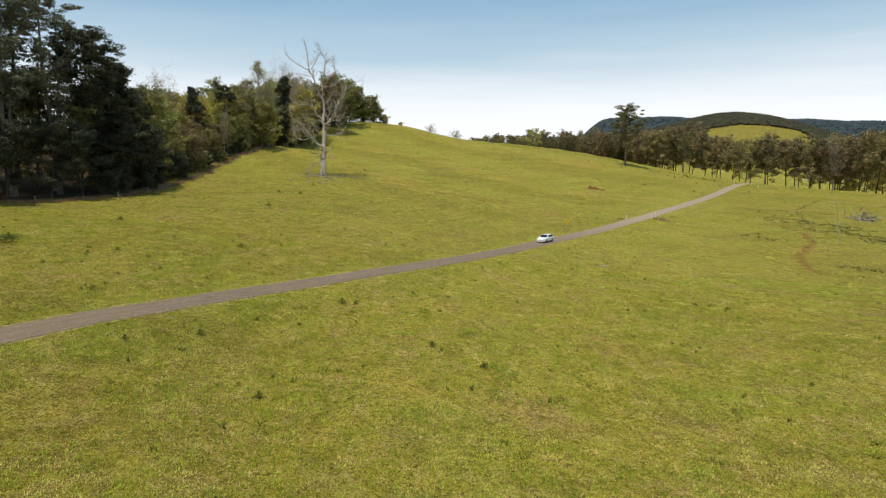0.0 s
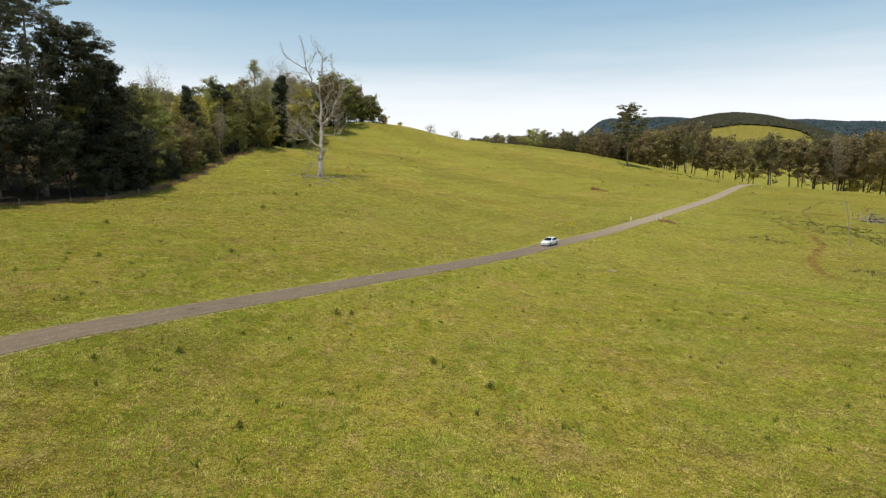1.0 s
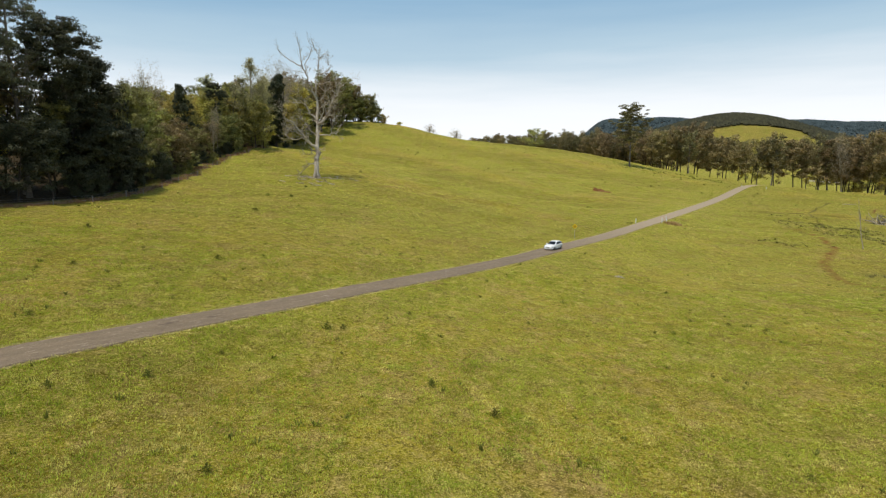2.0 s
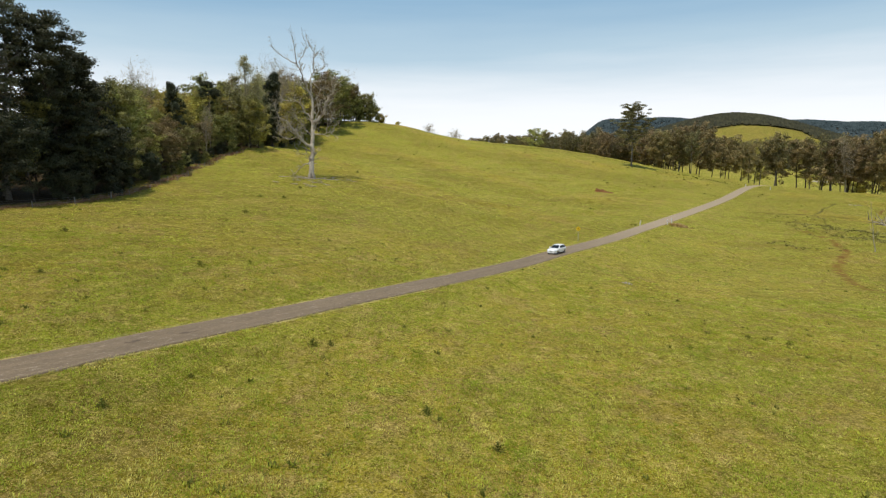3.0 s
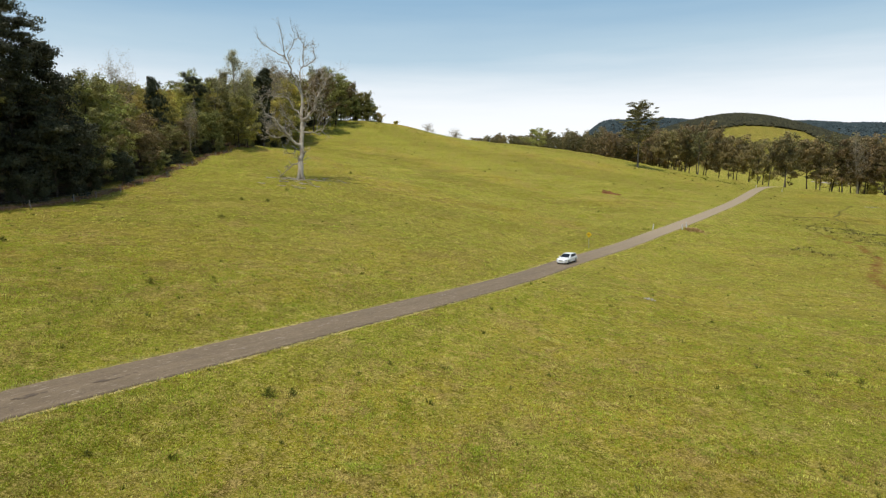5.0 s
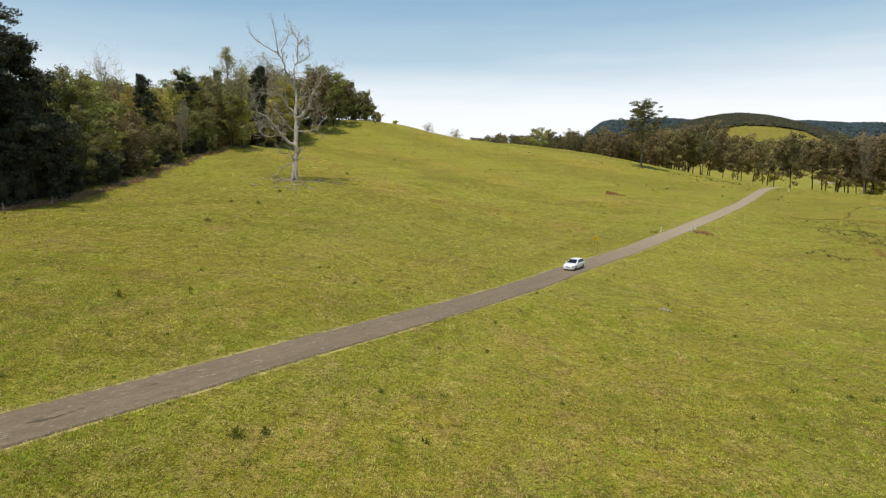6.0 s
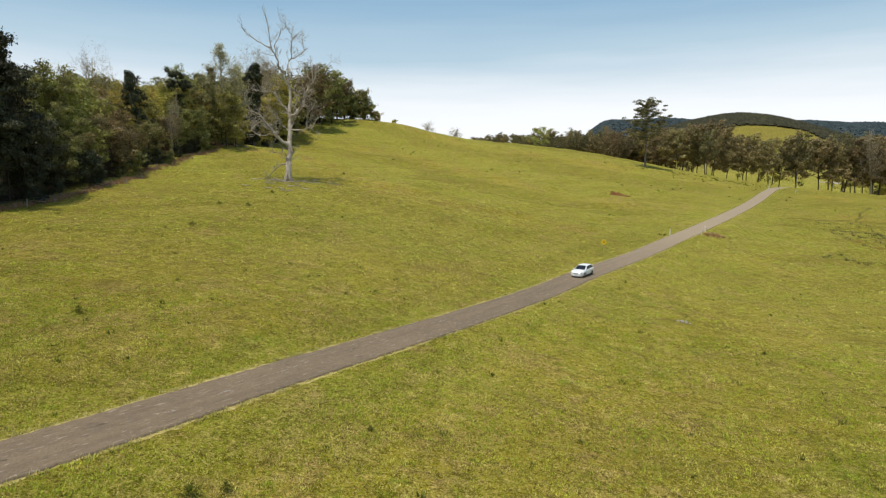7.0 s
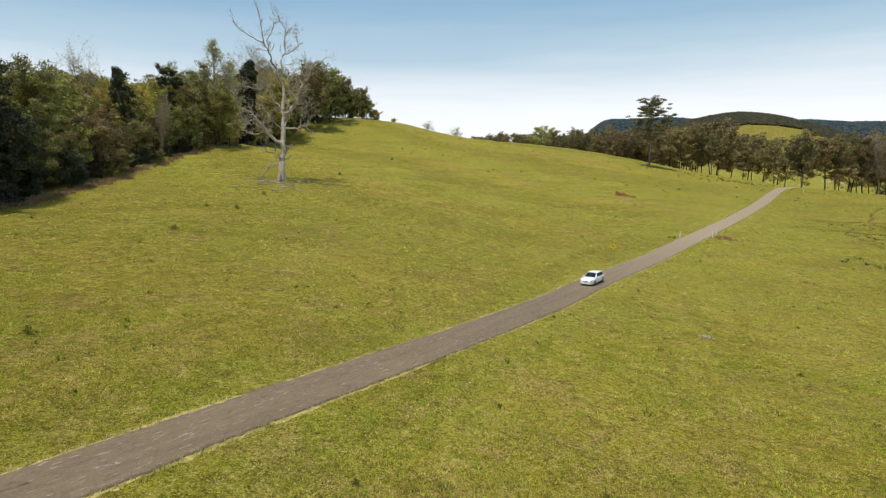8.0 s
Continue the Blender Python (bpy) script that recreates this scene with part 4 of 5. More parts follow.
plant("green", 53.5, 350, up_to(53.5, 350, 0.056), rng, "", "rounded bright green tree behind the crest", wide=1.5)


def far_woods(name, label, mat, count, size, place, seed):
    """A canopy of many rough crowns, one object."""
    r = np.random.RandomState(seed)
    bv = np.array([(1, 0, 0), (0, 1, 0), (-1, 0, 0), (0, -1, 0), (0, 0, 1), (0, 0, -1)], float)
    bf = np.array([(0, 1, 4), (1, 2, 4), (2, 3, 4), (3, 0, 4), (1, 0, 5), (2, 1, 5), (3, 2, 5), (0, 3, 5)])
    x, y = place(r, count)
    x, y, size = x * PLAN, y * PLAN, size * PLAN
    z = land(x, y)
    n = len(x)
    sc = size * r.uniform(0.6, 1.5, n)
    spin = r.uniform(0, 1.57, n)
    cs, sn = np.cos(spin)[:, None], np.sin(spin)[:, None]
    turned = np.stack([bv[None, :, 0] * cs - bv[None, :, 1] * sn, bv[None, :, 0] * sn + bv[None, :, 1] * cs, np.repeat(bv[None, :, 2], n, 0)], 2)
    v = turned * (1 + r.uniform(-0.3, 0.3, (n, len(bv), 1))) * sc[:, None, None] * np.array([1, 1, 0.85])
    v = v + np.column_stack([x, y, z + sc * 0.55])[:, None, :]
    f = bf[None] + (np.arange(n) * len(bv))[:, None, None]
    return tagged(new(name, quick_mesh(name, v.reshape(-1, 3), f.reshape(-1, 3), mat)), label, "woods", kind="stuff")


def on_hill(r, n):
    x, y = r.uniform(180, 1250, n * 4), r.uniform(1000, 1900, n * 4)
    z = land(x * PLAN, y * PLAN) / PLAN
    open_ = (np.abs(x - 634) < 90) & (y < 1345) & (z < 90 - 14 * ((x - 634) / 88) ** 2)
    k = (z > 46) & ~open_
    return x[k][:n], y[k][:n]


def on_ridge(r, n):
    y = r.uniform(2450, 4000, n * 2)
    x = y * r.uniform(0.22, 0.95, n * 2)
    k = land(x * PLAN, y * PLAN) > 40
    return x[k][:n], y[k][:n]


def on_rise(r, n):
    y = r.uniform(560, 1050, n)
    return y * r.uniform(0.06, 0.34, n), y


far_woods("hill_woods", "brownish-green forest over the far hill round a paddock", WOODS_NEAR, 30000, 3.4, on_hill, 5)
far_woods("ridge_woods", "forest on the distant escarpment, coloured blue-green for haze", WOODS_HAZED, 34000, 6.5, on_ridge, 6)
far_woods("valley_woods", "olive forest on the rise beyond the crest", WOODS_NEAR, 6000, 3.6, on_rise, 7)


# ---- the dead tree ----
def dead_tree(x, y):
    r, own = np.random.RandomState(4), np.random.RandomState(19)
    root = thing("dead_tree", (x, y, gz(x, y)), "tall leafless dead gum with bleached grey branches in the pasture", "tree", scale=PLAN * 0.955)

    joints = []

    def side(pts):
        """Points given across and up, given some depth of their own."""
        out, depth, drift = [], 0.0, r.uniform(-0.5, 0.5)
        for i, (u, v) in enumerate(pts):
            if i:
                depth += drift * math.dist(pts[i - 1], (u, v)) * 0.7 + r.normal(0, 0.1)
            out.append(Vector((u, depth, v)))
        return out

    def limb(name, pts, r0, r1, twig=6, reach=2.2):
        p = side(pts)
        if joints:
            near = min(joints, key=lambda j: (j.x - p[0].x) ** 2 + (j.z - p[0].z) ** 2)
            p = [near] + [q + Vector((0, near.y, 0)) for q in p[1:]]
        fine = [p[0]]
        for a, b in zip(p, p[1:]):
            for t in (0.33, 0.67, 1.0):
                fine.append(a.lerp(b, t) + Vector(r.normal(0, 0.16, 3)) * (t < 1))
        joints.extend(fine)
        n = len(fine) - 1
        r0, r1 = (r0, r1) if r0 > 0.5 else (r0 * 1.15, r1 * 1.2)
        rad = [r0 + (r1 - r0) * (i / n) ** 0.8 for i in range(n + 1)]
        V, Q = [], []
        add_tube(V, Q, fine, rad, 8 if r0 > 0.2 else 5)
        for _ in range(twig * 3 + 1):
            k = r.randint(n // 4, n + 1)
            k2 = min(k, n)
            d = (fine[k2] - fine[max(0, k2 - 2)]).normalized() + Vector(r.normal(0, 0.6, 3)) + Vector((0, 0, 0.25))
            tw = limb_path(r, fine[k2], d, reach * r.uniform(0.5, 1.3), 5, 0.28, 0.06)
            tr = max(0.032, rad[k2] * 0.40)
            add_tube(V, Q, tw, [tr, tr * 0.8, tr * 0.65, tr * 0.5, tr * 0.4, 0.022], 4)
            for _ in range(4):
                s = limb_path(r, tw[r.randint(2, 5)], Vector(r.normal(0, 0.7, 3)) + d * 0.5, reach * r.uniform(0.3, 0.6), 3, 0.3, 0.05)
                add_tube(V, Q, s, [tr * 0.55, tr * 0.45, tr * 0.35, 0.018], 3)
        # crooked side branches that sweep upwards, each with its own twigs
        for _ in range(2 if twig >= 5 else 1 if twig >= 3 else 0):
            k = own.randint(n // 3, n)
            d = (fine[min(n, k + 1)] - fine[max(0, k - 1)]).normalized() + Vector(own.normal(0, 0.75, 3))
            sb = limb_path(own, fine[k], d, reach * own.uniform(1.3, 2.1), 7, 0.22, 0.10)
            sr = max(0.05, rad[k] * 0.5)
            add_tube(V, Q, sb, [sr * (1 - 0.11 * i) for i in range(8)], 5)
            for _ in range(5):
                q = own.randint(2, 8)
                tw = limb_path(own, sb[q], d * 0.4 + Vector(own.normal(0, 0.8, 3)) + Vector((0, 0, 0.3)), reach * own.uniform(0.3, 0.8), 4, 0.28, 0.05)
                add_tube(V, Q, tw, [sr * 0.42, sr * 0.36, sr * 0.30, sr * 0.24, 0.02], 4)
        part(name, quick_mesh(name, [tuple(v) for v in V], Q, DEAD_WOOD, True), None, root)
        return p

    limb("trunk", [(0, -0.5), (-0.05, 1.0), (-0.15, 3.0), (-0.25, 7.0), (-0.35, 11.2), (-0.6, 15.3), (-0.7, 18.8)], 0.80, 0.27, twig=3)
    for w in (0.3, 1.7, 3.0, 4.3, 5.5):
        V, Q = [], []
        d = Vector((math.cos(w), math.sin(w), 0))
        add_tube(V, Q, [d * 0.35 + Vector((0, 0, 1.5)), d * 0.58 + Vector((0, 0, 0.6)), d * 0.85 + Vector((0, 0, 0.02)), d * 1.15 + Vector((0, 0, -0.25))], [0.22, 0.28, 0.20, 0.08], 6)
        part("root_flare", quick_mesh("root_flare", [tuple(v) for v in V], Q, DEAD_WOOD, True), None, root)
    limb("limb", [(-0.7, 18.6), (-1.9, 21.2), (-2.8, 23.3), (-3.1, 25.3), (-3.8, 26.7), (-4.1, 29.8), (-4.8, 33.2)], 0.24, 0.03, twig=7)
    limb("limb", [(-3.9, 26.6), (-5.7, 27.6), (-8.1, 29.0), (-9.3, 30.3), (-9.5, 31.7)], 0.11, 0.025, twig=3, reach=1.4)
    limb("limb", [(-3.1, 25.4), (-2.7, 27.8), (-1.6, 29.6), (-1.2, 30.3)], 0.10, 0.02, twig=3, reach=1.4)
    limb("limb", [(-0.8, 19.4), (-1.1, 22.9), (-0.35, 25.0), (-0.35, 27.4), (-0.2, 29.1), (-1.0, 31.0), (-1.6, 32.4)], 0.19, 0.025, twig=7)
    limb("limb", [(-0.3, 29.1), (0.7, 29.7), (1.6, 30.3)], 0.07, 0.02, twig=3, reach=1.2)
    limb("limb", [(-0.35, 24.8), (1.2, 25.5), (2.6, 26.3), (2.3, 28.4)], 0.10, 0.02, twig=5, reach=1.5)
    limb("limb", [(-1.0, 22.6), (0.6, 22.8), (2.2, 23.2), (3.0, 23.8)], 0.08, 0.02, twig=4, reach=1.5)
    limb("limb", [(-0.2, 12.2), (1.0, 13.6), (2.2, 15.0), (2.8, 17.7), (4.6, 19.8), (5.7, 21.9), (8.4, 23.8)], 0.42, 0.03, twig=9)
    limb("limb", [(4.6, 19.8), (4.7, 21.6), (4.3, 23.3)], 0.08, 0.02, twig=4, reach=1.6)
    limb("limb", [(2.7, 17.6), (3.6, 17.2), (4.2, 14.8), (3.5, 12.9)], 0.09, 0.02, twig=4, reach=1.6)
    limb("limb", [(0.7, 13.2), (1.4, 15.8), (1.1, 18.2), (2.2, 20.2), (3.4, 20.6)], 0.14, 0.02, twig=6)
    limb("limb", [(0.3, 9.4), (2.2, 10.3), (4.0, 10.7), (5.7, 9.5)], 0.19, 0.03, twig=4, reach=1.5)
    limb("limb", [(3.5, 10.6), (3.6, 12.9), (5.0, 15.0)], 0.12, 0.025, twig=4, reach=1.7)
    limb("limb", [(4.5, 10.8), (5.5, 12.2), (5.5, 14.0)], 0.09, 0.02, twig=3, reach=1.4)
    limb("limb", [(-0.5, 7.1), (-1.9, 8.4), (-3.1, 9.8), (-5.0, 12.6), (-7.1, 14.0), (-7.9, 16.0)], 0.33, 0.03, twig=9)
    limb("limb", [(-3.1, 9.6), (-5.3, 9.1), (-7.1, 9.5), (-8.1, 10.3), (-6.4, 11.9), (-5.3, 12.6)], 0.14, 0.03, twig=9)
    limb("limb", [(-2.6, 9.0), (-4.4, 10.4), (-6.2, 11.2), (-7.6, 12.6)], 0.11, 0.02, twig=9, reach=2.0)
    limb("limb", [(-0.7, 5.7), (-1.9, 7.1), (-1.6, 5.7), (-2.9, 5.7), (-4.1, 7.4)], 0.16, 0.03, twig=4, reach=1.5)
    limb("limb", [(-0.7, 14.0), (-2.2, 15.3), (-3.6, 17.8), (-6.0, 18.1), (-8.1, 18.6)], 0.18, 0.03, twig=9)
    limb("limb", [(-0.4, 10.2), (-2.0, 11.4), (-3.2, 13.0), (-4.4, 15.6)], 0.13, 0.02, twig=8, reach=2.0)
    limb("limb", [(-0.5, 16.4), (0.7, 17.4), (2.0, 17.6), (3.4, 18.6)], 0.12, 0.02, twig=6)
    limb("limb", [(-1.4, 20.2), (-3.2, 21.8), (-5.2, 23.4), (-6.6, 25.2)], 0.12, 0.02, twig=8, reach=2.0)
    limb("limb", [(-0.2, 3.9), (-1.9, 3.3), (-3.3, 1.9), (-4.8, 0.4)], 0.14, 0.04, twig=4, reach=1.4)
    limb("branch_stub", [(0.3, 6.7), (1.0, 6.9), (1.7, 6.9)], 0.09, 0.03, twig=1, reach=0.8)
    limb("branch_stub", [(0.2, 4.1), (1.0, 4.5), (1.9, 4.7)], 0.08, 0.03, twig=1, reach=0.8)
    return root


dead_tree(-28.9 * PLAN, 141.6 * PLAN)


def fallen_branch(x, y, length, radius, turn, seed):
    r = np.random.RandomState(seed)
    V, Q = [], []
    pts = limb_path(r, (0, 0, 0), (1, 0.1, 0), length, 7, 0.16, 0.0)
    pts = [Vector((p.x, p.y, radius * 0.7 + abs(p.z) * 0.3)) for p in pts]
    add_tube(V, Q, pts, [radius * (1 - 0.8 * i / 7) for i in range(8)], 6)
    for i in range(5):
        b = pts[r.randint(2, 7)]
        tw = limb_path(r, b, (r.uniform(0.3, 1), r.normal(0, 1), 0.15), length * r.uniform(0.2, 0.4), 4, 0.2, -0.02)
        tw = [Vector((p.x, p.y, max(0.03, p.z))) for p in tw]
        add_tube(V, Q, tw, [radius * 0.45, radius * 0.35, radius * 0.25, radius * 0.15, 0.01], 4)
    ob = new("fallen_branch", quick_mesh("fallen_branch", [tuple(v) for v in V], Q, DEAD_WOOD, True))
    ob.location, ob.rotation_euler = (x, y, gz(x, y)), (0, 0, turn)
    e = 0.5
    ob.rotation_euler = Euler((math.atan((gz(x, y + e) - gz(x, y - e)) / (2 * e)) * math.cos(turn), -math.atan((gz(x + e, y) - gz(x - e, y)) / (2 * e)) * math.cos(turn), turn))
    return tagged(ob, "bleached fallen branch lying under the dead tree", "branch", "fallen branches round the dead tree")


fr = np.random.RandomState(8)
for i in range(34):
    dx, dy = fr.normal(0.6, 3.8), fr.normal(-1.0, 2.6)
    fallen_branch(-28.9 * PLAN + dx, 141.6 * PLAN + dy, fr.uniform(1.4, 4.4), fr.uniform(0.06, 0.13), fr.uniform(0, 6.28), 30 + i)


# ---- the car ----
CAR_PAINT = material("white_car_paint", [(0.86, 0.86, 0.85), (0.90, 0.90, 0.89)], 1.2, 0.22, 3, spec=0.5)
CAR_GLASS = material("tinted_car_glass", [(0.012, 0.014, 0.016), (0.020, 0.022, 0.025)], 2.0, 0.06, 2, spec=0.6)
CAR_BLACK = material("black_plastic", [(0.012, 0.012, 0.012), (0.028, 0.028, 0.028)], 6.0, 0.55, 3)
TYRE = material("tyre_rubber", [(0.016, 0.016, 0.016), (0.034, 0.033, 0.032)], 8.0, 0.85, 4)
ALLOY = material("silver_alloy", [(0.42, 0.42, 0.43), (0.55, 0.55, 0.56)], 6.0, 0.35, 3, metal=0.8)
LAMP_CLEAR = material("clear_lamp_lens", [(0.42, 0.44, 0.46), (0.62, 0.64, 0.66)], 12.0, 0.12, 2, spec=0.6)
LAMP_RED = material("red_lamp_lens", [(0.30, 0.012, 0.010), (0.42, 0.025, 0.02)], 9.0, 0.15, 2)
PLATE = material("plate_sheet", [(0.62, 0.60, 0.48), (0.70, 0.68, 0.55)], 5.0, 0.5, 2)


def curve_at(x, table):
    """Smooth curve through a short table of places and values."""
    xs, ys = zip(*table)
    i = max(0, min(len(xs) - 2, sum(1 for v in xs if v <= x) - 1))
    t = (x - xs[i]) / (xs[i + 1] - xs[i])
    m = lambda k: (ys[min(k + 1, len(ys) - 1)] - ys[max(k - 1, 0)]) / (xs[min(k + 1, len(xs) - 1)] - xs[max(k - 1, 0)])
    d, t2, t3 = xs[i + 1] - xs[i], t * t, t * t * t
    return (2 * t3 - 3 * t2 + 1) * ys[i] + (t3 - 2 * t2 + t) * d * m(i) + (-2 * t3 + 3 * t2) * ys[i + 1] + (t3 - t2) * d * m(i + 1)


BELT = [(-2.45, 0.98), (-2.2, 1.00), (-1.0, 0.98), (0.4, 0.93), (0.95, 0.90), (1.5, 0.88), (2.0, 0.81), (2.28, 0.73), (2.43, 0.62)]
HALF = [(-2.45, 0.76), (-2.3, 0.84), (-1.7, 0.905), (-0.5, 0.92), (0.8, 0.92), (1.6, 0.90), (2.05, 0.85), (2.3, 0.76), (2.43, 0.60)]
SILL = [(-2.45, 0.42), (-2.2, 0.30), (-1.5, 0.25), (1.6, 0.23), (2.2, 0.24), (2.43, 0.28)]
ROOF = [(-2.32, 1.02), (-2.12, 1.28), (-1.85, 1.42), (-1.2, 1.475), (-0.4, 1.49), (0.0, 1.455), (0.40, 1.29), (0.78, 1.09), (1.16, 0.92)]
TOPW = [(-2.32, 0.66), (-2.1, 0.60), (-1.6, 0.585), (-0.3, 0.60), (0.1, 0.60), (0.65, 0.66), (1.16, 0.74)]


def car(x, y, heading):
    root = thing("station_wagon", (x, y, gz_road(x, y)), "white station wagon car driving on the bitumen road", "car")
    root.rotation_euler = heading

    def solid(bm, name):
        bmesh.ops.recalc_face_normals(bm, faces=bm.faces)
        me = bpy.data.meshes.new(name)
        bm.to_mesh(me)
        bm.free()
        return me

    # lower body: rings round the length, then the wheel arches cut out
    bm, rings = bmesh.new(), []
    st = np.concatenate([np.linspace(-2.45, -2.2, 5), np.linspace(-2.05, 2.0, 28), np.linspace(2.1, 2.43, 6)])
    for s in st:
        w, b, k = curve_at(s, HALF), curve_at(s, BELT), curve_at(s, SILL)
        mid = k + (b - k) * 0.62
        half = [(w * 0.55, k - 0.03), (w * 0.90, k), (w * 0.965, k + 0.10), (w * 0.985, k + (mid - k) * 0.5), (w, mid), (w * 0.99, mid + (b - mid) * 0.45), (w * 0.955, b - 0.03), (w * 0.88, b), (w * 0.5, b + 0.035)]
        prof = half + [(-a, c) for a, c in reversed(half)]
        rings.append([bm.verts.new((s, a, c)) for a, c in prof])
    for a, b in zip(rings, rings[1:]):
        for i in range(len(a)):
            bm.faces.new((a[i], a[(i + 1) % len(a)], b[(i + 1) % len(a)], b[i]))
    bm.faces.new(rings[0])
    bm.faces.new(list(reversed(rings[-1])))
    shell = new("body_shell", solid(bm, "body_shell"))
    for wx in (-1.47, 1.44):
        bm = bmesh.new()
        bmesh.ops.create_cone(bm, cap_ends=True, segments=28, radius1=0.375, radius2=0.375, depth=2.4, matrix=Matrix.Translation((wx, 0, 0.33)) @ Matrix.Rotation(radians(90), 4, "X"))
        cutter = new("cutter", solid(bm, "cutter"))
        mod = shell.modifiers.new("arch", "BOOLEAN")
        mod.object, mod.operation, mod.solver = cutter, "DIFFERENCE", "EXACT"
        bpy.context.view_layer.update()
        me = bpy.data.meshes.new_from_object(shell.evaluated_get(bpy.context.evaluated_depsgraph_get()))
        shell.modifiers.clear()
        shell.data = me
        bpy.data.objects.remove(cutter)
    body_mesh = shell.data
    bpy.data.objects.remove(shell)
    body_mesh.materials.clear()
    body_mesh.materials.append(CAR_PAINT)
    for p in body_mesh.polygons:
        p.use_smooth = True
        p.material_index = 0
    body_mesh.name = "body"
    body = part("body", body_mesh, None, root)
    smooth = body.modifiers.new("edges", "EDGE_SPLIT")
    smooth.split_angle = radians(38)

    # cabin shell with its roof
    bm, rings = bmesh.new(), []
    cs = np.concatenate([np.linspace(-2.30, -1.9, 5), np.linspace(-1.75, 0.1, 9), np.linspace(0.12, 1.15, 7)])
    for s in cs:
        top, tw, b, w = curve_at(s, ROOF), curve_at(s, TOPW), curve_at(s, BELT) - 0.02, curve_at(s, HALF) * 0.89
        if s > 0.8:
            w = w - (s - 0.8) * 0.25
        hgt = max(0.004, top - b)
        half = [(w, b), (w + (tw - w) * 0.5, b + hgt * 0.52), (tw + 0.04, b + hgt * 0.86), (tw - 0.05, b + hgt * 0.965), (tw * 0.5, b + hgt)]
        prof = half + [(-a, c) for a, c in reversed(half)]
        rings.append([bm.verts.new((s, a, c)) for a, c in prof])
    for a, b in zip(rings, rings[1:]):
        for i in range(len(a) - 1):
            bm.faces.new((a[i], a[i + 1], b[i + 1], b[i]))
    bm.faces.new(rings[0])
    me = solid(bm, "roof")
    for p in me.polygons:
        p.use_smooth = True
    me.materials.append(CAR_PAINT)
    part("roof", me, None, root)

    def cabin(s, f, side, out=0.012):
        """A point on the cabin's side: s along the car, f up from the belt to the roof's edge."""
        top, tw, b, w = curve_at(s, ROOF), curve_at(s, TOPW), curve_at(s, BELT) - 0.02, curve_at(s, HALF) * 0.89
        hgt = top - b
        pts = [(w, b), (w + (tw - w) * 0.5, b + hgt * 0.52), (tw + 0.04, b + hgt * 0.86)]
        a, c = (pts[0], pts[1]) if f < 0.52 / 0.86 else (pts[1], pts[2])
        g = f / (0.52 / 0.86) if f < 0.52 / 0.86 else (f - 0.52 / 0.86) / (1 - 0.52 / 0.86)
        return (s, side * (a[0] + (c[0] - a[0]) * g + out), a[1] + (c[1] - a[1]) * g)

    def glass_side(name, s0, s1, s0t, s1t, side, mat=CAR_GLASS, out=0.012):
        bm, rows = bmesh.new(), []
        for i in range(7):
            f = 0.06 + 0.90 * i / 6
            a, b = s0 + (s0t - s0) * i / 6, s1 + (s1t - s1) * i / 6
            rows.append([bm.verts.new(cabin(a + (b - a) * j / 6, f, side, out)) for j in range(7)])
        for r0, r1 in zip(rows, rows[1:]):
            for j in range(6):
                bm.faces.new((r0[j], r0[j + 1], r1[j + 1], r1[j]))
        bmesh.ops.solidify(bm, geom=bm.faces, thickness=0.008)
        part(name, solid(bm, name), None, root).data.materials.append(mat)

    for side in (1, -1):
        glass_side("pillar_trim", -1.98, 0.70, -1.78, 0.12, side, CAR_BLACK, 0.004)
        glass_side("front_window", -0.24, 0.74, -0.20, 0.15, side)
        glass_side("rear_window", -1.16, -0.30, -1.10, -0.26, side)
        glass_side("cargo_window", -2.00, -1.22, -1.82, -1.16, side)

    def glass_across(name, lo, hi, n=8, shrink=0.86):
        bm, rows = bmesh.new(), []
        for i in range(n + 1):
            s = lo + (hi - lo) * i / n
            top, tw, b, w = curve_at(s, ROOF), curve_at(s, TOPW), curve_at(s, BELT) - 0.02, curve_at(s, HALF) * 0.89
            if s > 0.8:
                w = w - (s - 0.8) * 0.25
            hgt = max(0.004, top - b)
            prof = [(tw + 0.0, b + hgt * 0.90), (tw - 0.05, b + hgt * 0.965), (tw * 0.5, b + hgt), (0.0, b + hgt)]
            prof = prof + [(-a, c) for a, c in reversed(prof[:-1])]
            rows.append([bm.verts.new((s + (0.012 if lo > 0 else -0.012), a * shrink / 0.9, c + 0.014)) for a, c in prof])
        for r0, r1 in zip(rows, rows[1:]):
            for j in range(len(r0) - 1):
                bm.faces.new((r0[j], r0[j + 1], r1[j + 1], r1[j]))
        part(name, solid(bm, name), None, root).data.materials.append(CAR_GLASS)

    glass_across("windscreen", 0.12, 1.05)
    glass_across("tailgate_window", -2.27, -2.04)

    def piece(name, size, at, mat, bevel=0.02, parent=None, rot=None, label=""):
        bm = bmesh.new()
        box(bm, size, at, bevel, rot)
        return part(name, bm, mat, parent or root, label)

    # nose and tail
    piece("bumper", (0.12, 1.30, 0.20), (2.33, 0, 0.36), CAR_PAINT, 0.05)
    piece("grille", (0.05, 0.62, 0.09), (2.43, 0, 0.60), CAR_BLACK, 0.02)
    piece("badge", (0.02, 0.11, 0.07), (2.462, 0, 0.615), ALLOY, 0.008)
    piece("lower_intake", (0.06, 0.90, 0.10), (2.385, 0, 0.33), CAR_BLACK, 0.02)
    piece("number_plate", (0.02, 0.36, 0.11), (2.43, 0, 0.45), PLATE, 0.004)
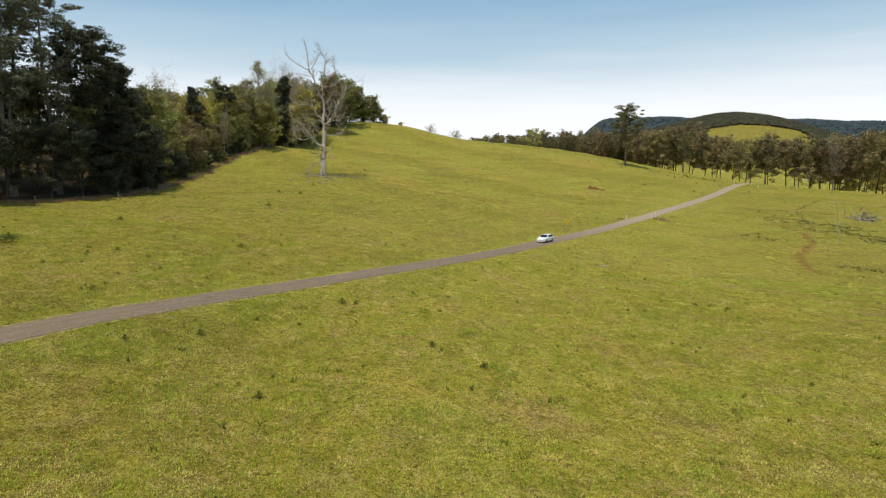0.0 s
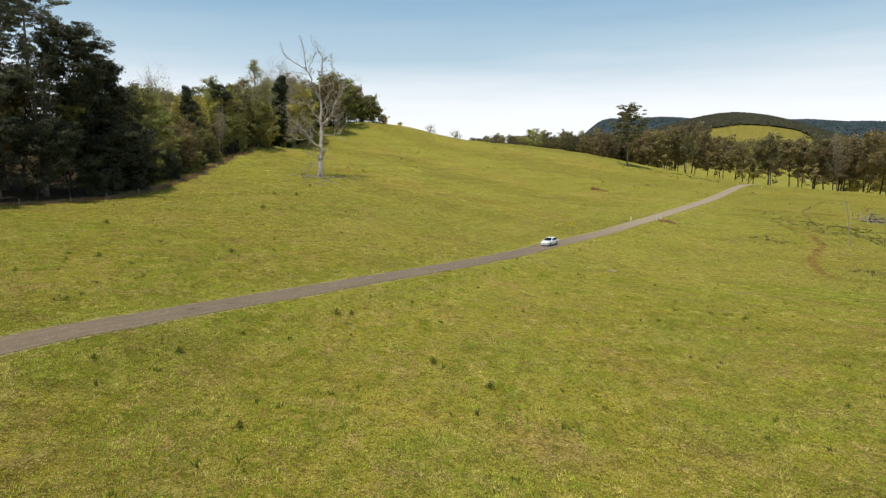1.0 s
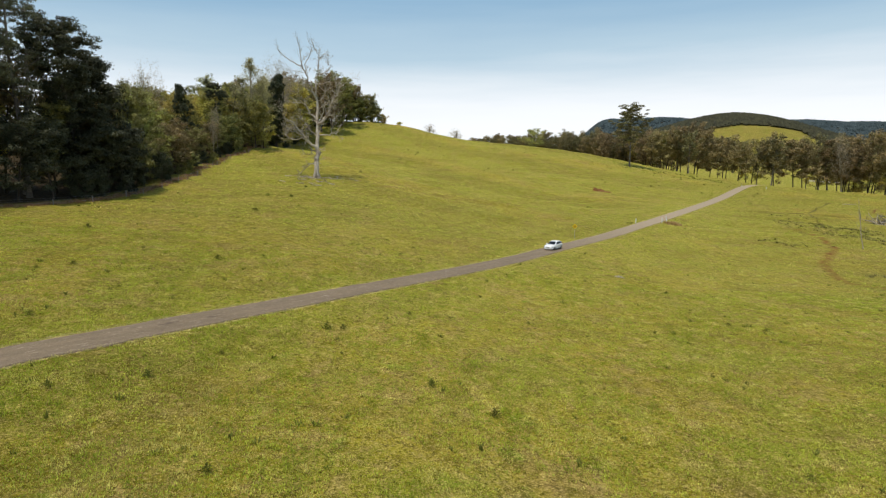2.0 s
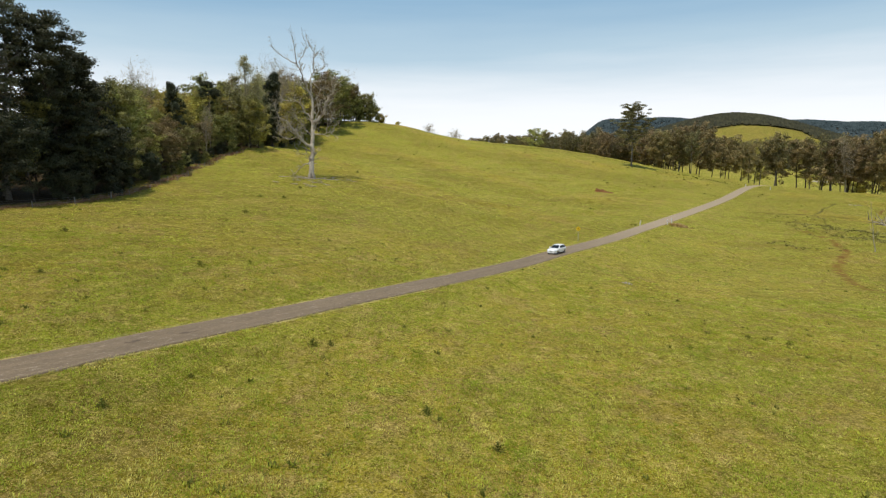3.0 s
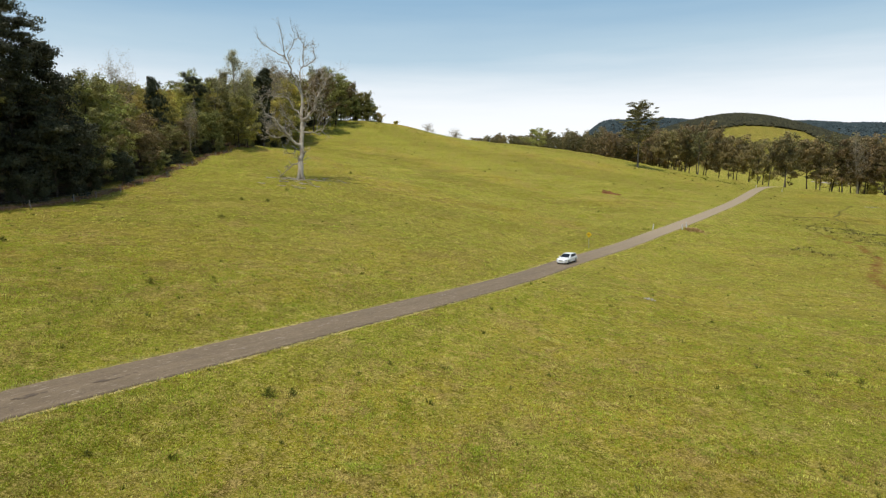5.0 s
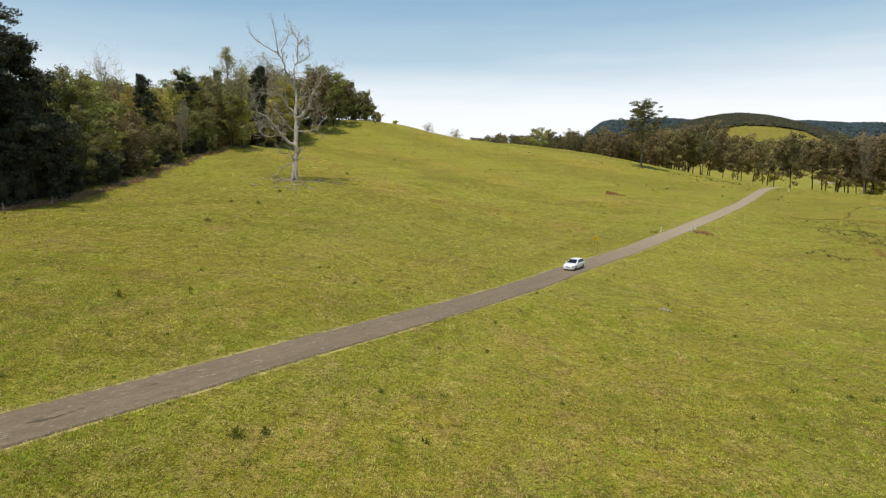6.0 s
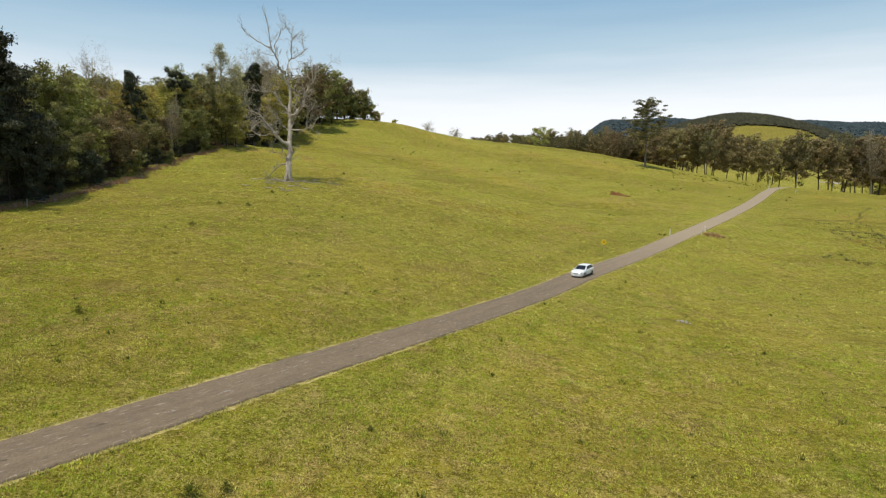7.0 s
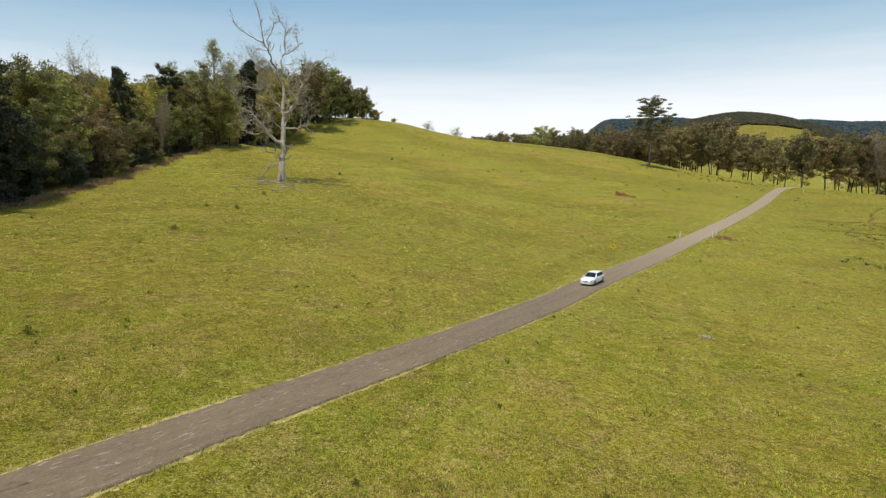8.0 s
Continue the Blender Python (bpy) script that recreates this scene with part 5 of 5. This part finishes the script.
    for side in (1, -1):
        piece("headlight", (0.34, 0.30, 0.13), (2.22, side * 0.63, 0.69), LAMP_CLEAR, 0.045, rot=Matrix.Rotation(side * radians(-33), 4, "Z") @ Matrix.Rotation(radians(12), 4, "Y"))
        piece("fog_lamp", (0.05, 0.12, 0.08), (2.345, side * 0.55, 0.34), CAR_BLACK, 0.02)
        piece("tail_light", (0.10, 0.16, 0.34), (-2.36, side * 0.70, 0.92), LAMP_RED, 0.03)
        mirror = piece("wing_mirror", (0.13, 0.21, 0.14), (0.62, side * 0.995, 1.00), CAR_PAINT, 0.045)
        piece("mirror_glass", (0.012, 0.15, 0.09), (0.552, side * 1.0, 1.0), CAR_GLASS, 0.003, mirror)
        piece("sill_trim", (2.05, 0.03, 0.07), (-0.02, side * 0.885, 0.255), CAR_BLACK, 0.01)
        for hx in (-0.05, -1.02):
            piece("door_handle", (0.17, 0.03, 0.03), (hx, side * 0.925, 0.83), CAR_PAINT, 0.012)
        for gx in (0.86, -0.26, -1.18):
            piece("door_gap", (0.010, 0.012, 0.50), (gx, side * 0.918, 0.60), CAR_BLACK, 0.0)
    piece("bumper", (0.14, 1.50, 0.24), (-2.42, 0, 0.50), CAR_PAINT, 0.05)
    piece("number_plate", (0.02, 0.36, 0.11), (-2.475, 0, 0.80), PLATE, 0.004)
    piece("underbody", (4.2, 1.35, 0.16), (0, 0, 0.27), CAR_BLACK, 0.03)
    for wx in (-1.47, 1.44):
        for side in (1, -1):
            bm = bmesh.new()
            rings = []
            for a in range(32):
                w = 2 * math.pi * a / 32
                rings.append([bm.verts.new((wx + rr * math.cos(w), side * (0.80 + yy), 0.335 + rr * math.sin(w))) for rr, yy in [(0.235, 0.085), (0.30, 0.10), (0.328, 0.075), (0.335, 0.0), (0.328, -0.09), (0.235, -0.10)]])
            for i in range(32):
                a, b = rings[i], rings[(i + 1) % 32]
                for j in range(6):
                    bm.faces.new((a[j], a[(j + 1) % 6], b[(j + 1) % 6], b[j]))
            wheel = part("wheel", solid(bm, "wheel"), None, root)
            wheel.data.materials.append(TYRE)
            bm = bmesh.new()
            bmesh.ops.create_cone(bm, cap_ends=True, segments=28, radius1=0.235, radius2=0.235, depth=0.05, matrix=Matrix.Translation((wx, side * 0.80, 0.335)) @ Matrix.Rotation(radians(90), 4, "X"))
            part("rim", bm, CAR_BLACK, wheel)
            for k in range(5):
                w = 2 * math.pi * k / 5 + 0.3
                bm = bmesh.new()
                box(bm, (0.21, 0.03, 0.062), (0.118, 0, 0), 0.01)
                bmesh.ops.transform(bm, matrix=Matrix.Translation((wx, side * 0.868, 0.335)) @ Matrix.Rotation(w, 4, "Y"), verts=bm.verts)
                part("spoke", bm, ALLOY, wheel)
            bm = bmesh.new()
            for a in range(32):
                w0, w1 = 2 * math.pi * a / 32, 2 * math.pi * (a + 1) / 32
                q = [(r2, ww) for r2, ww in ((0.212, w0), (0.240, w0), (0.240, w1), (0.212, w1))]
                bm.faces.new([bm.verts.new((wx + r2 * math.cos(ww), side * 0.892, 0.335 + r2 * math.sin(ww))) for r2, ww in q])
            bmesh.ops.remove_doubles(bm, verts=bm.verts, dist=0.0005)
            part("rim_ring", bm, ALLOY, wheel)
    return root


def gz_road(x, y):
    return float(road_near(x, y)[1][0]) + 0.095


def road_heading(x, y):
    """Turn and pitch of a car that drives down the road towards the near end."""
    k = int(((ROAD[:, 0] - x) ** 2 + (ROAD[:, 1] - y) ** 2).argmin())
    d = ROAD[k - 2] - ROAD[k + 2]
    slope = (ROAD_Z[k - 2] - ROAD_Z[k + 2]) / np.linalg.norm(d)
    return Euler((0, -math.atan(slope), math.atan2(d[1], d[0])))


CAR_AT = (17.8 * PLAN, 100.55 * PLAN)
car(*CAR_AT, road_heading(*CAR_AT))


# ---- along the road ----
def guide_post(x, y, lean=0.0):
    root = thing("guide_post", (x, y, gz(x, y)), "white roadside guide post with a red reflector", "guide post", "guide posts at the culvert")
    root.rotation_euler = (0, radians(lean), -0.2)
    bm = bmesh.new()
    box(bm, (0.21, 0.07, 1.45), (0, 0, 0.625), 0.012)
    part("post", bm, WHITE_POST, root)
    bm = bmesh.new()
    box(bm, (0.08, 0.014, 0.11), (0, -0.034, 0.95), 0.004)
    part("reflector", bm, RED_REFLECTOR, root, "small red reflector")


for x, y, lean in [(45.4, 144.0, 4), (51.6, 143.9, 0), (53.9, 147.2, -5), (132.5, 266.5, 0), (141.5, 263.0, 2)]:
    guide_post(x * PLAN, y * PLAN, lean)


def warning_sign(x, y):
    root = thing("warning_sign", (x, y, gz(x, y)), "yellow diamond road warning sign on a steel post", "road sign")
    root.rotation_euler = (0, 0, radians(-34))
    bm = bmesh.new()
    bmesh.ops.create_cone(bm, cap_ends=True, segments=10, radius1=0.032, radius2=0.032, depth=3.1, matrix=Matrix.Translation((0, 0.03, 1.35)))
    part("post", bm, STEEL, root)
    turn = Matrix.Translation((0, 0, 2.60)) @ Matrix.Rotation(radians(45), 4, "Y")
    bm = bmesh.new()
    box(bm, (0.75, 0.012, 0.75), (0, 0, 0), 0.0)
    bmesh.ops.transform(bm, matrix=turn @ Matrix.Translation((0, -0.012, 0)), verts=bm.verts)
    plate = part("plate", bm, SIGN_YELLOW, root, "yellow diamond plate")
    for a, b, w in [((-0.27, -0.27), (0.27, -0.27), 0.018), ((0.27, -0.27), (0.27, 0.27), 0.018), ((0.27, 0.27), (-0.27, 0.27), 0.018), ((-0.27, 0.27), (-0.27, -0.27), 0.018)]:
        bm = bmesh.new()
        box(bm, (abs(b[0] - a[0]) + w, 0.004, abs(b[1] - a[1]) + w), ((a[0] + b[0]) / 2, -0.022, (a[1] + b[1]) / 2))
        bmesh.ops.transform(bm, matrix=turn, verts=bm.verts)
        part("border", bm, SIGN_BLACK, plate)
    for i, (w, z) in enumerate([(0.30, 0.05), (0.34, -0.06)]):
        bm = bmesh.new()
        box(bm, (w, 0.005, 0.07), (0, -0.024, 2.60 + z), 0.0)
        part("symbol_bar", bm, SIGN_BLACK, plate)


warning_sign(25.0 * PLAN, 117.2 * PLAN)


def road_patch(x, y, length, width, mat, seed, label):
    """A thin worn patch that follows the road's surface."""
    r = np.random.RandomState(seed)
    k = int(((ROAD[:, 0] - x) ** 2 + (ROAD[:, 1] - y) ** 2).argmin())
    d = ROAD[k + 2] - ROAD[k - 2]
    d = d / np.linalg.norm(d)
    n = np.array([d[1], -d[0]])
    off = float((np.array([x, y]) - ROAD[k]) @ n)
    slope = (ROAD_Z[k + 2] - ROAD_Z[k - 2]) / 4
    bm = bmesh.new()
    # a handful of small ragged flakes lying close together
    for _ in range(9):
        ca, cb, size = r.uniform(-0.5, 0.5) * length, r.normal(0, 0.3) * width, r.uniform(0.25, 0.6)
        outer = []
        for i in range(12):
            w = 2 * math.pi * i / 12
            q = size * (1 + r.uniform(-0.5, 0.3))
            a, b = ca + math.cos(w) * max(0.12, length * 0.28) * q, cb + math.sin(w) * max(0.07, width * 0.5) * q
            crown = float(np.interp(off + b, *zip(*ROAD_SECTION)))
            p = ROAD[k] + d * a + n * (off + b)
            outer.append(bm.verts.new((p[0], p[1], ROAD_Z[k] + slope * a + crown + 0.012 + 0.0006 * _)))
        bm.faces.new(outer)
    bmesh.ops.triangulate(bm, faces=bm.faces)
    bmesh.ops.recalc_face_normals(bm, faces=bm.faces)
    for f in bm.faces:
        if f.normal.z < 0:
            f.normal_flip()
    me = bpy.data.meshes.new("road_patch")
    bm.to_mesh(me)
    bm.free()
    me.materials.append(mat)
    return tagged(new("road_patch", me), label, "road patch", "patches on the road", "structure")


PALE, DARKER = "pale worn patch of exposed stone on the bitumen", "dark repaired patch on the bitumen"
for i, (x, y, l, w, pale) in enumerate([(-10.6, 58.5, 0.8, 0.24, 1), (-8.9, 61.8, 1.3, 0.14, 1), (-8.1, 63.0, 0.7, 0.16, 1), (-12.2, 55.6, 0.6, 0.20, 1), (-6.6, 63.9, 0.5, 0.2, 1), (-4.6, 68.6, 0.6, 0.25, 1), (0.3, 75.6, 0.9, 0.3, 1),
                                        (-16.6, 49.6, 2.6, 0.45, 0), (-14.6, 53.9, 1.0, 0.16, 0), (-8.6, 63.4, 0.6, 0.18, 0), (-19.0, 46.9, 1.6, 0.4, 0), (-5.4, 67.0, 0.7, 0.15, 0)]):
    road_patch(x * PLAN, y * PLAN, l, w, PATCH_PALE if pale else PATCH_DARK, 60 + i, PALE if pale else DARKER)


# ---- fence at the edge of the wood ----
def fence():
    root = thing("fence", (0, 0, 0), "old wire fence with weathered wooden posts along the wood", "fence")
    r = np.random.RandomState(21)
    line = []
    y = 80.0
    while y < 322:
        x = float(edge_x(y)) + 0.9 + r.uniform(-0.2, 0.2)
        line.append((x, y, gz(x, y)))
        y += r.uniform(4.5, 8.0)
    for x, y, z in line:
        bm = bmesh.new()
        h = r.uniform(0.9, 1.35)
        bmesh.ops.create_cone(bm, cap_ends=True, segments=8, radius1=0.075, radius2=0.065, depth=h + 0.3, matrix=Matrix.Translation((x, y, z + h / 2 - 0.15)) @ Matrix.Rotation(r.uniform(-0.07, 0.07), 4, "X") @ Matrix.Rotation(r.uniform(-0.07, 0.07), 4, "Y"))
        part("post", bm, POST_WOOD, root)
    for hgt in (0.4, 0.8, 1.15):
        V, Q = [], []
        add_tube(V, Q, [(x + 0.1, y, z + hgt) for x, y, z in line], [0.008] * len(line), 3)
        part("wire", quick_mesh("wire", [tuple(v) for v in V], Q, WIRE), None, root)
    return root


fence()


# ---- weeds, stones and scrub in the pasture ----
def weed_mesh(seed, height, width, blades, name="leaves"):
    r = np.random.RandomState(seed)
    c = np.column_stack([r.normal(0, width * 0.26, blades), r.normal(0, width * 0.26, blades), np.abs(r.normal(0.38, 0.28, blades)) * height])
    taper = np.clip(1.25 - c[:, 2] / height, 0.3, 1)
    c[:, 0], c[:, 1] = c[:, 0] * taper, c[:, 1] * taper
    a = np.column_stack([c[:, 0] * 2 / width + r.normal(0, 0.5, blades), c[:, 1] * 2 / width + r.normal(0, 0.5, blades), r.uniform(0.2, 1.2, blades)])
    a /= np.linalg.norm(a, axis=1)[:, None]
    b = np.cross(a, r.normal(0, 1, (blades, 3)))
    b /= np.linalg.norm(b, axis=1)[:, None]
    s = height * r.uniform(0.14, 0.30, blades)[:, None]
    w = s * r.uniform(0.35, 0.6, blades)[:, None]
    v = np.stack([c - a * s * 0.5, c + b * w * 0.5, c + a * s * 0.5, c - b * w * 0.5], 1).reshape(-1, 3)
    v[:, 2] = np.maximum(v[:, 2], 0.0)
    return quick_mesh(name, v, np.arange(blades * 4).reshape(-1, 4), WEED_LEAF)


def stem_mesh(height):
    V, Q = [], []
    add_tube(V, Q, [(0, 0, -0.05), (0.01, 0, height * 0.5), (0.0, 0.02, height * 0.9)], [0.02, 0.015, 0.006], 4)
    return quick_mesh("stem", [tuple(v) for v in V], Q, WEED_LEAF)


WEEDS = [(weed_mesh(i, 1.0, 1.2 + 0.3 * (i % 3), 150), stem_mesh(1.0)) for i in range(4)]
WEED_PLACES = [(2.8, 38.2, 0.85), (-8.8, 49.7, 0.85), (17.7, 33.6, 0.55), (-9.9, 29.8, 0.7), (-16.3, 37.9, 0.75), (-13.9, 42.3, 0.45), (-26.4, 53.6, 0.5), (-23.6, 67.3, 0.9), (-33.1, 58.6, 0.75),
               (-42.7, 77.0, 0.9), (-27.8, 45.3, 0.7), (-19.8, 35.0, 0.6), (25.4, 38.3, 0.5), (-0.8, 41.6, 0.8), (-35.3, 50.6, 0.6), (-34.5, 55.9, 0.5), (-7.0, 45.4, 0.35), (-3.0, 56.5, 0.45),
               (-43.0, 57.2, 1.5), (-7.7, 50.4, 0.7), (26.3, 74.6, 0.55), (29.6, 59.1, 0.6), (27.1, 61.0, 0.6), (22.5, 98.3, 0.5), (-28.4, 116.5, 1.1), (-32.6, 116.2, 0.9),
               (-30.1, 100.7, 1.1), (-29.1, 131.5, 0.9), (-21.0, 157.6, 1.2), (-8.0, 80.0, 0.45), (11.3, 138.5, 0.6), (38.1, 160.5, 0.9), (44.3, 143.6, 0.9), (43.4, 143.9, 0.7)]


def weed(x, y, size, i):
    leaves, stem = WEEDS[i % 4]
    root = thing("thistle_plant", (x, y, gz(x, y)), "dark green leafy weed standing in the grazed grass", "weed", "weeds in the pasture", turn=i * 1.7, scale=size)
    part("stem", stem, None, root)
    part("leaves", leaves, None, root)


for i, (x, y, size) in enumerate(WEED_PLACES):
    weed(x * PLAN, y * PLAN, size * 0.68, i)


def scattered(name, label, category, mat, x, y, height, blades, seed, spread=0.5, width=0.10):
    """Many small tufts of leaning blades as one object."""
    r = np.random.RandomState(seed)
    n = len(x)
    z = ground_z(x, y)
    hgt = np.repeat(height * r.uniform(0.5, 1.4, n), blades)
    bx, by, bz = np.repeat(x, blades), np.repeat(y, blades), np.repeat(z, blades)
    m = n * blades
    ang = r.uniform(0, 6.283, m)
    sp = spread * hgt * r.uniform(0, 1, m)
    fx, fy = bx + np.cos(ang) * sp, by + np.sin(ang) * sp
    lean = hgt * r.uniform(0.1, 0.8, m)
    tx, ty = fx + np.cos(ang) * lean, fy + np.sin(ang) * lean
    wd = hgt * width * r.uniform(0.7, 1.4, m)
    px, py = -np.sin(ang) * wd, np.cos(ang) * wd
    v = np.stack([np.column_stack([fx - px, fy - py, bz - 0.03]), np.column_stack([fx + px, fy + py, bz - 0.03]), np.column_stack([tx, ty, bz + hgt * r.uniform(0.55, 1, m)])], 1).reshape(-1, 3)
    return tagged(new(name, quick_mesh(name, v, np.arange(m * 3).reshape(-1, 3), mat)), label, category, kind="stuff")


def field_points(r, n, y0, y1, power=1.0):
    """Points strewn over the pasture between two lines across it, none on the road or in the wood."""
    y = y0 + (y1 - y0) * r.uniform(0, 1, n) ** power
    x = y * r.uniform(-0.92, 0.92, n) + r.uniform(-6, 6, n)
    d, _ = road_near(x, y)
    k = (d > hw + 0.3) & (x > edge_x(y) + 1.5)
    return x[k], y[k]


rs = np.random.RandomState(77)


def clumped(x, y, r, keep):
    f = np.array([noise.noise((a * 0.16, b * 0.16, 3.0)) + 0.6 * noise.noise((a * 0.5, b * 0.5, 7.0)) for a, b in zip(x, y)])
    k = f + r.normal(0, 0.25, len(x)) > keep
    return x[k], y[k]


x, y = field_points(rs, 190000, 17, 88, 0.85)
x, y = clumped(x, y, rs, -0.15)
scattered("pasture_tufts", "low tufts of green and straw-coloured grazed grass", "grass", TUFT, x, y, 0.095, 5, 1, 1.5, 0.30)
x, y = field_points(rs, 26000, 17, 95, 0.9)
x, y = clumped(x, y, rs, 0.22)
scattered("rank_tufts", "taller rough clumps of straw and green grass", "grass", TUFT, x, y, 0.15, 8, 12, 1.5, 0.20)
x, y = field_points(rs, 34000, 85, 200, 0.9)
x, y = clumped(x, y, rs, -0.05)
scattered("pasture_tufts", "tufts of green and straw-coloured pasture grass", "grass", TUFT, x, y, 0.16, 4, 2, 1.4, 0.26)
x, y = field_points(rs, 4200, 18, 340, 0.8)
x, y = clumped(x, y, rs, 0.1)
scattered("small_weeds", "scattered small dark weeds across the pasture", "weeds", WEED_LEAF, x, y, 0.24, 10, 3, 1.0, 0.2)
x = np.concatenate([rs.normal(0, 1, 120) * 12 + 112, rs.uniform(-30, 130, 160)])
y = np.concatenate([rs.normal(0, 1, 120) * 6 + 268, rs.uniform(215, 300, 160)])
off_road = road_near(x * PLAN, y * PLAN)[0] > hw + 0.8
x, y = x[off_road], y[off_road]
scattered("small_weeds", "dark weeds dotted over the upper slope", "weeds", WEED_LEAF, x * PLAN, y * PLAN, 0.45, 14, 4, 1.0, 0.22)
x = np.concatenate([rs.normal(104, 6, 900), rs.uniform(99, 132, 500), rs.uniform(68, 80, 90), rs.uniform(66, 86, 50)])
y = np.concatenate([rs.normal(158, 9, 900), 138 + rs.normal(0, 3.2, 500), rs.uniform(93, 102, 90), rs.uniform(128, 136, 50)])
x, y = clumped(x, y, rs, 0.0)
scattered("gully_scrub", "rough scrubby weeds round the eroded gully", "scrub", SCRUB_LEAF, x * PLAN, y * PLAN, 0.45, 10, 5, 1.4, 0.2)
yy = rs.uniform(70, 215, 2600)
xx = edge_x(yy) + rs.normal(-0.7, 0.7, 2600)
scattered("dry_bracken", "dry brown bracken and grass under the fence", "bracken", BRACKEN, xx, yy, 0.42, 7, 6, 0.8, 0.10)
xx, yy = rs.normal(54.3, 1.1, 90) * PLAN, rs.normal(144.3, 0.9, 90) * PLAN
k = road_near(xx, yy)[0] > hw + 0.5
scattered("dry_bracken", "dry brown grass over the earth heap at the culvert", "bracken", BRACKEN, xx[k], yy[k], 0.55, 8, 14, 0.8, 0.12)
edge = np.where((ROAD[:, 1] > 15) & (ROAD[:, 1] < 300))[0]
k = edge[(len(edge) * rs.uniform(0, 1, 14000) ** 1.3).astype(int)]
along = ROAD[k]
tang = np.gradient(ROAD, axis=0)[k]
tang /= np.linalg.norm(tang, axis=1)[:, None]
along = along + tang * rs.uniform(-0.6, 0.6, 14000)[:, None]
sgn = rs.choice([-1, 1], 14000)[:, None] * (hw + 0.02 + np.abs(rs.normal(0, 0.16, 14000)))[:, None]
along = along + np.column_stack([tang[:, 1], -tang[:, 0]]) * sgn
d, _ = road_near(along[:, 0], along[:, 1])
along = along[d > hw - 0.04]
scattered("verge_grass", "pale yellow-green grass creeping over the road's edge", "grass", VERGE_TUFT, along[:, 0], along[:, 1], 0.15, 5, 8, 1.3, 0.16)


def stone(x, y, size, seed):
    bm = bmesh.new()
    bmesh.ops.create_icosphere(bm, subdivisions=2, radius=size)
    r = np.random.RandomState(seed)
    for v in bm.verts:
        v.co *= 0.8 + 0.35 * noise.noise(v.co * (1.6 / size) + Vector((seed, 0, 0))) + r.uniform(-0.05, 0.05)
        v.co.z *= 0.8
    me = bpy.data.meshes.new("fieldstone")
    bm.to_mesh(me)
    bm.free()
    me.materials.append(STONE)
    ob = new("fieldstone", me)
    ob.location = (x, y, gz(x, y) + size * 0.2)
    return tagged(ob, "pale grey fieldstone lying in the grass", "stone", "stones in the pasture")


for i, (x, y, s) in enumerate([(23.3, 83.5, 0.30), (23.75, 83.6, 0.20), (23.6, 83.2, 0.16), (23.0, 83.8, 0.18), (23.9, 83.1, 0.15), (134, 198, 0.5), (135.5, 199, 0.35)]):
    stone(x * PLAN, y * PLAN, s, i)


def log_heap(x, y):
    root = thing("log_heap", (x, y, gz(x, y)), "heap of grey dead branches and logs on the grass", "log heap")
    r = np.random.RandomState(9)
    for i in range(44):
        V, Q = [], []
        p = Vector((r.normal(0, 2.6), r.normal(0, 1.4), 0.15 + abs(r.normal(0, 1.1))))
        d = Vector((r.normal(0, 1), r.normal(0, 0.6), r.normal(0, 0.30)))
        pts = limb_path(r, p, d, r.uniform(2.5, 6), 5, 0.12, 0.0)
        pts = [Vector((q.x, q.y, max(q.z, 0.12) + gz(x + q.x, y + q.y) - gz(x, y))) for q in pts]
        a = r.uniform(0.06, 0.2)
        add_tube(V, Q, pts, [a, a * 0.9, a * 0.8, a * 0.65, a * 0.5, a * 0.2], 5)
        part("log", quick_mesh("log", [tuple(v) for v in V], Q, BARK_GREY if i % 3 else DEAD_WOOD, True), None, root)


log_heap(133 * PLAN, 184 * PLAN)


def sapling(x, y, h):
    wood, _ = tree_meshes(77, height=h, width=h * 0.5, clear=0.25, limbs=6, angle=35, per=0, subs=2, bark=DEAD_WOOD, trunk_r=0.11)
    root = thing("dead_sapling", (x, y, gz(x, y)), "thin leafless dead sapling beside the gully", "tree")
    root.rotation_euler = (0, radians(-9), 0)
    part("trunk", wood, None, root)


sapling(89.1 * PLAN, 129.4 * PLAN, 13.0)
fb = fallen_branch(157.5 * PLAN, 237 * PLAN, 5.0, 0.16, -0.6, 90)
tagged(fb, "pale fallen branch lying on the open slope", "branch")
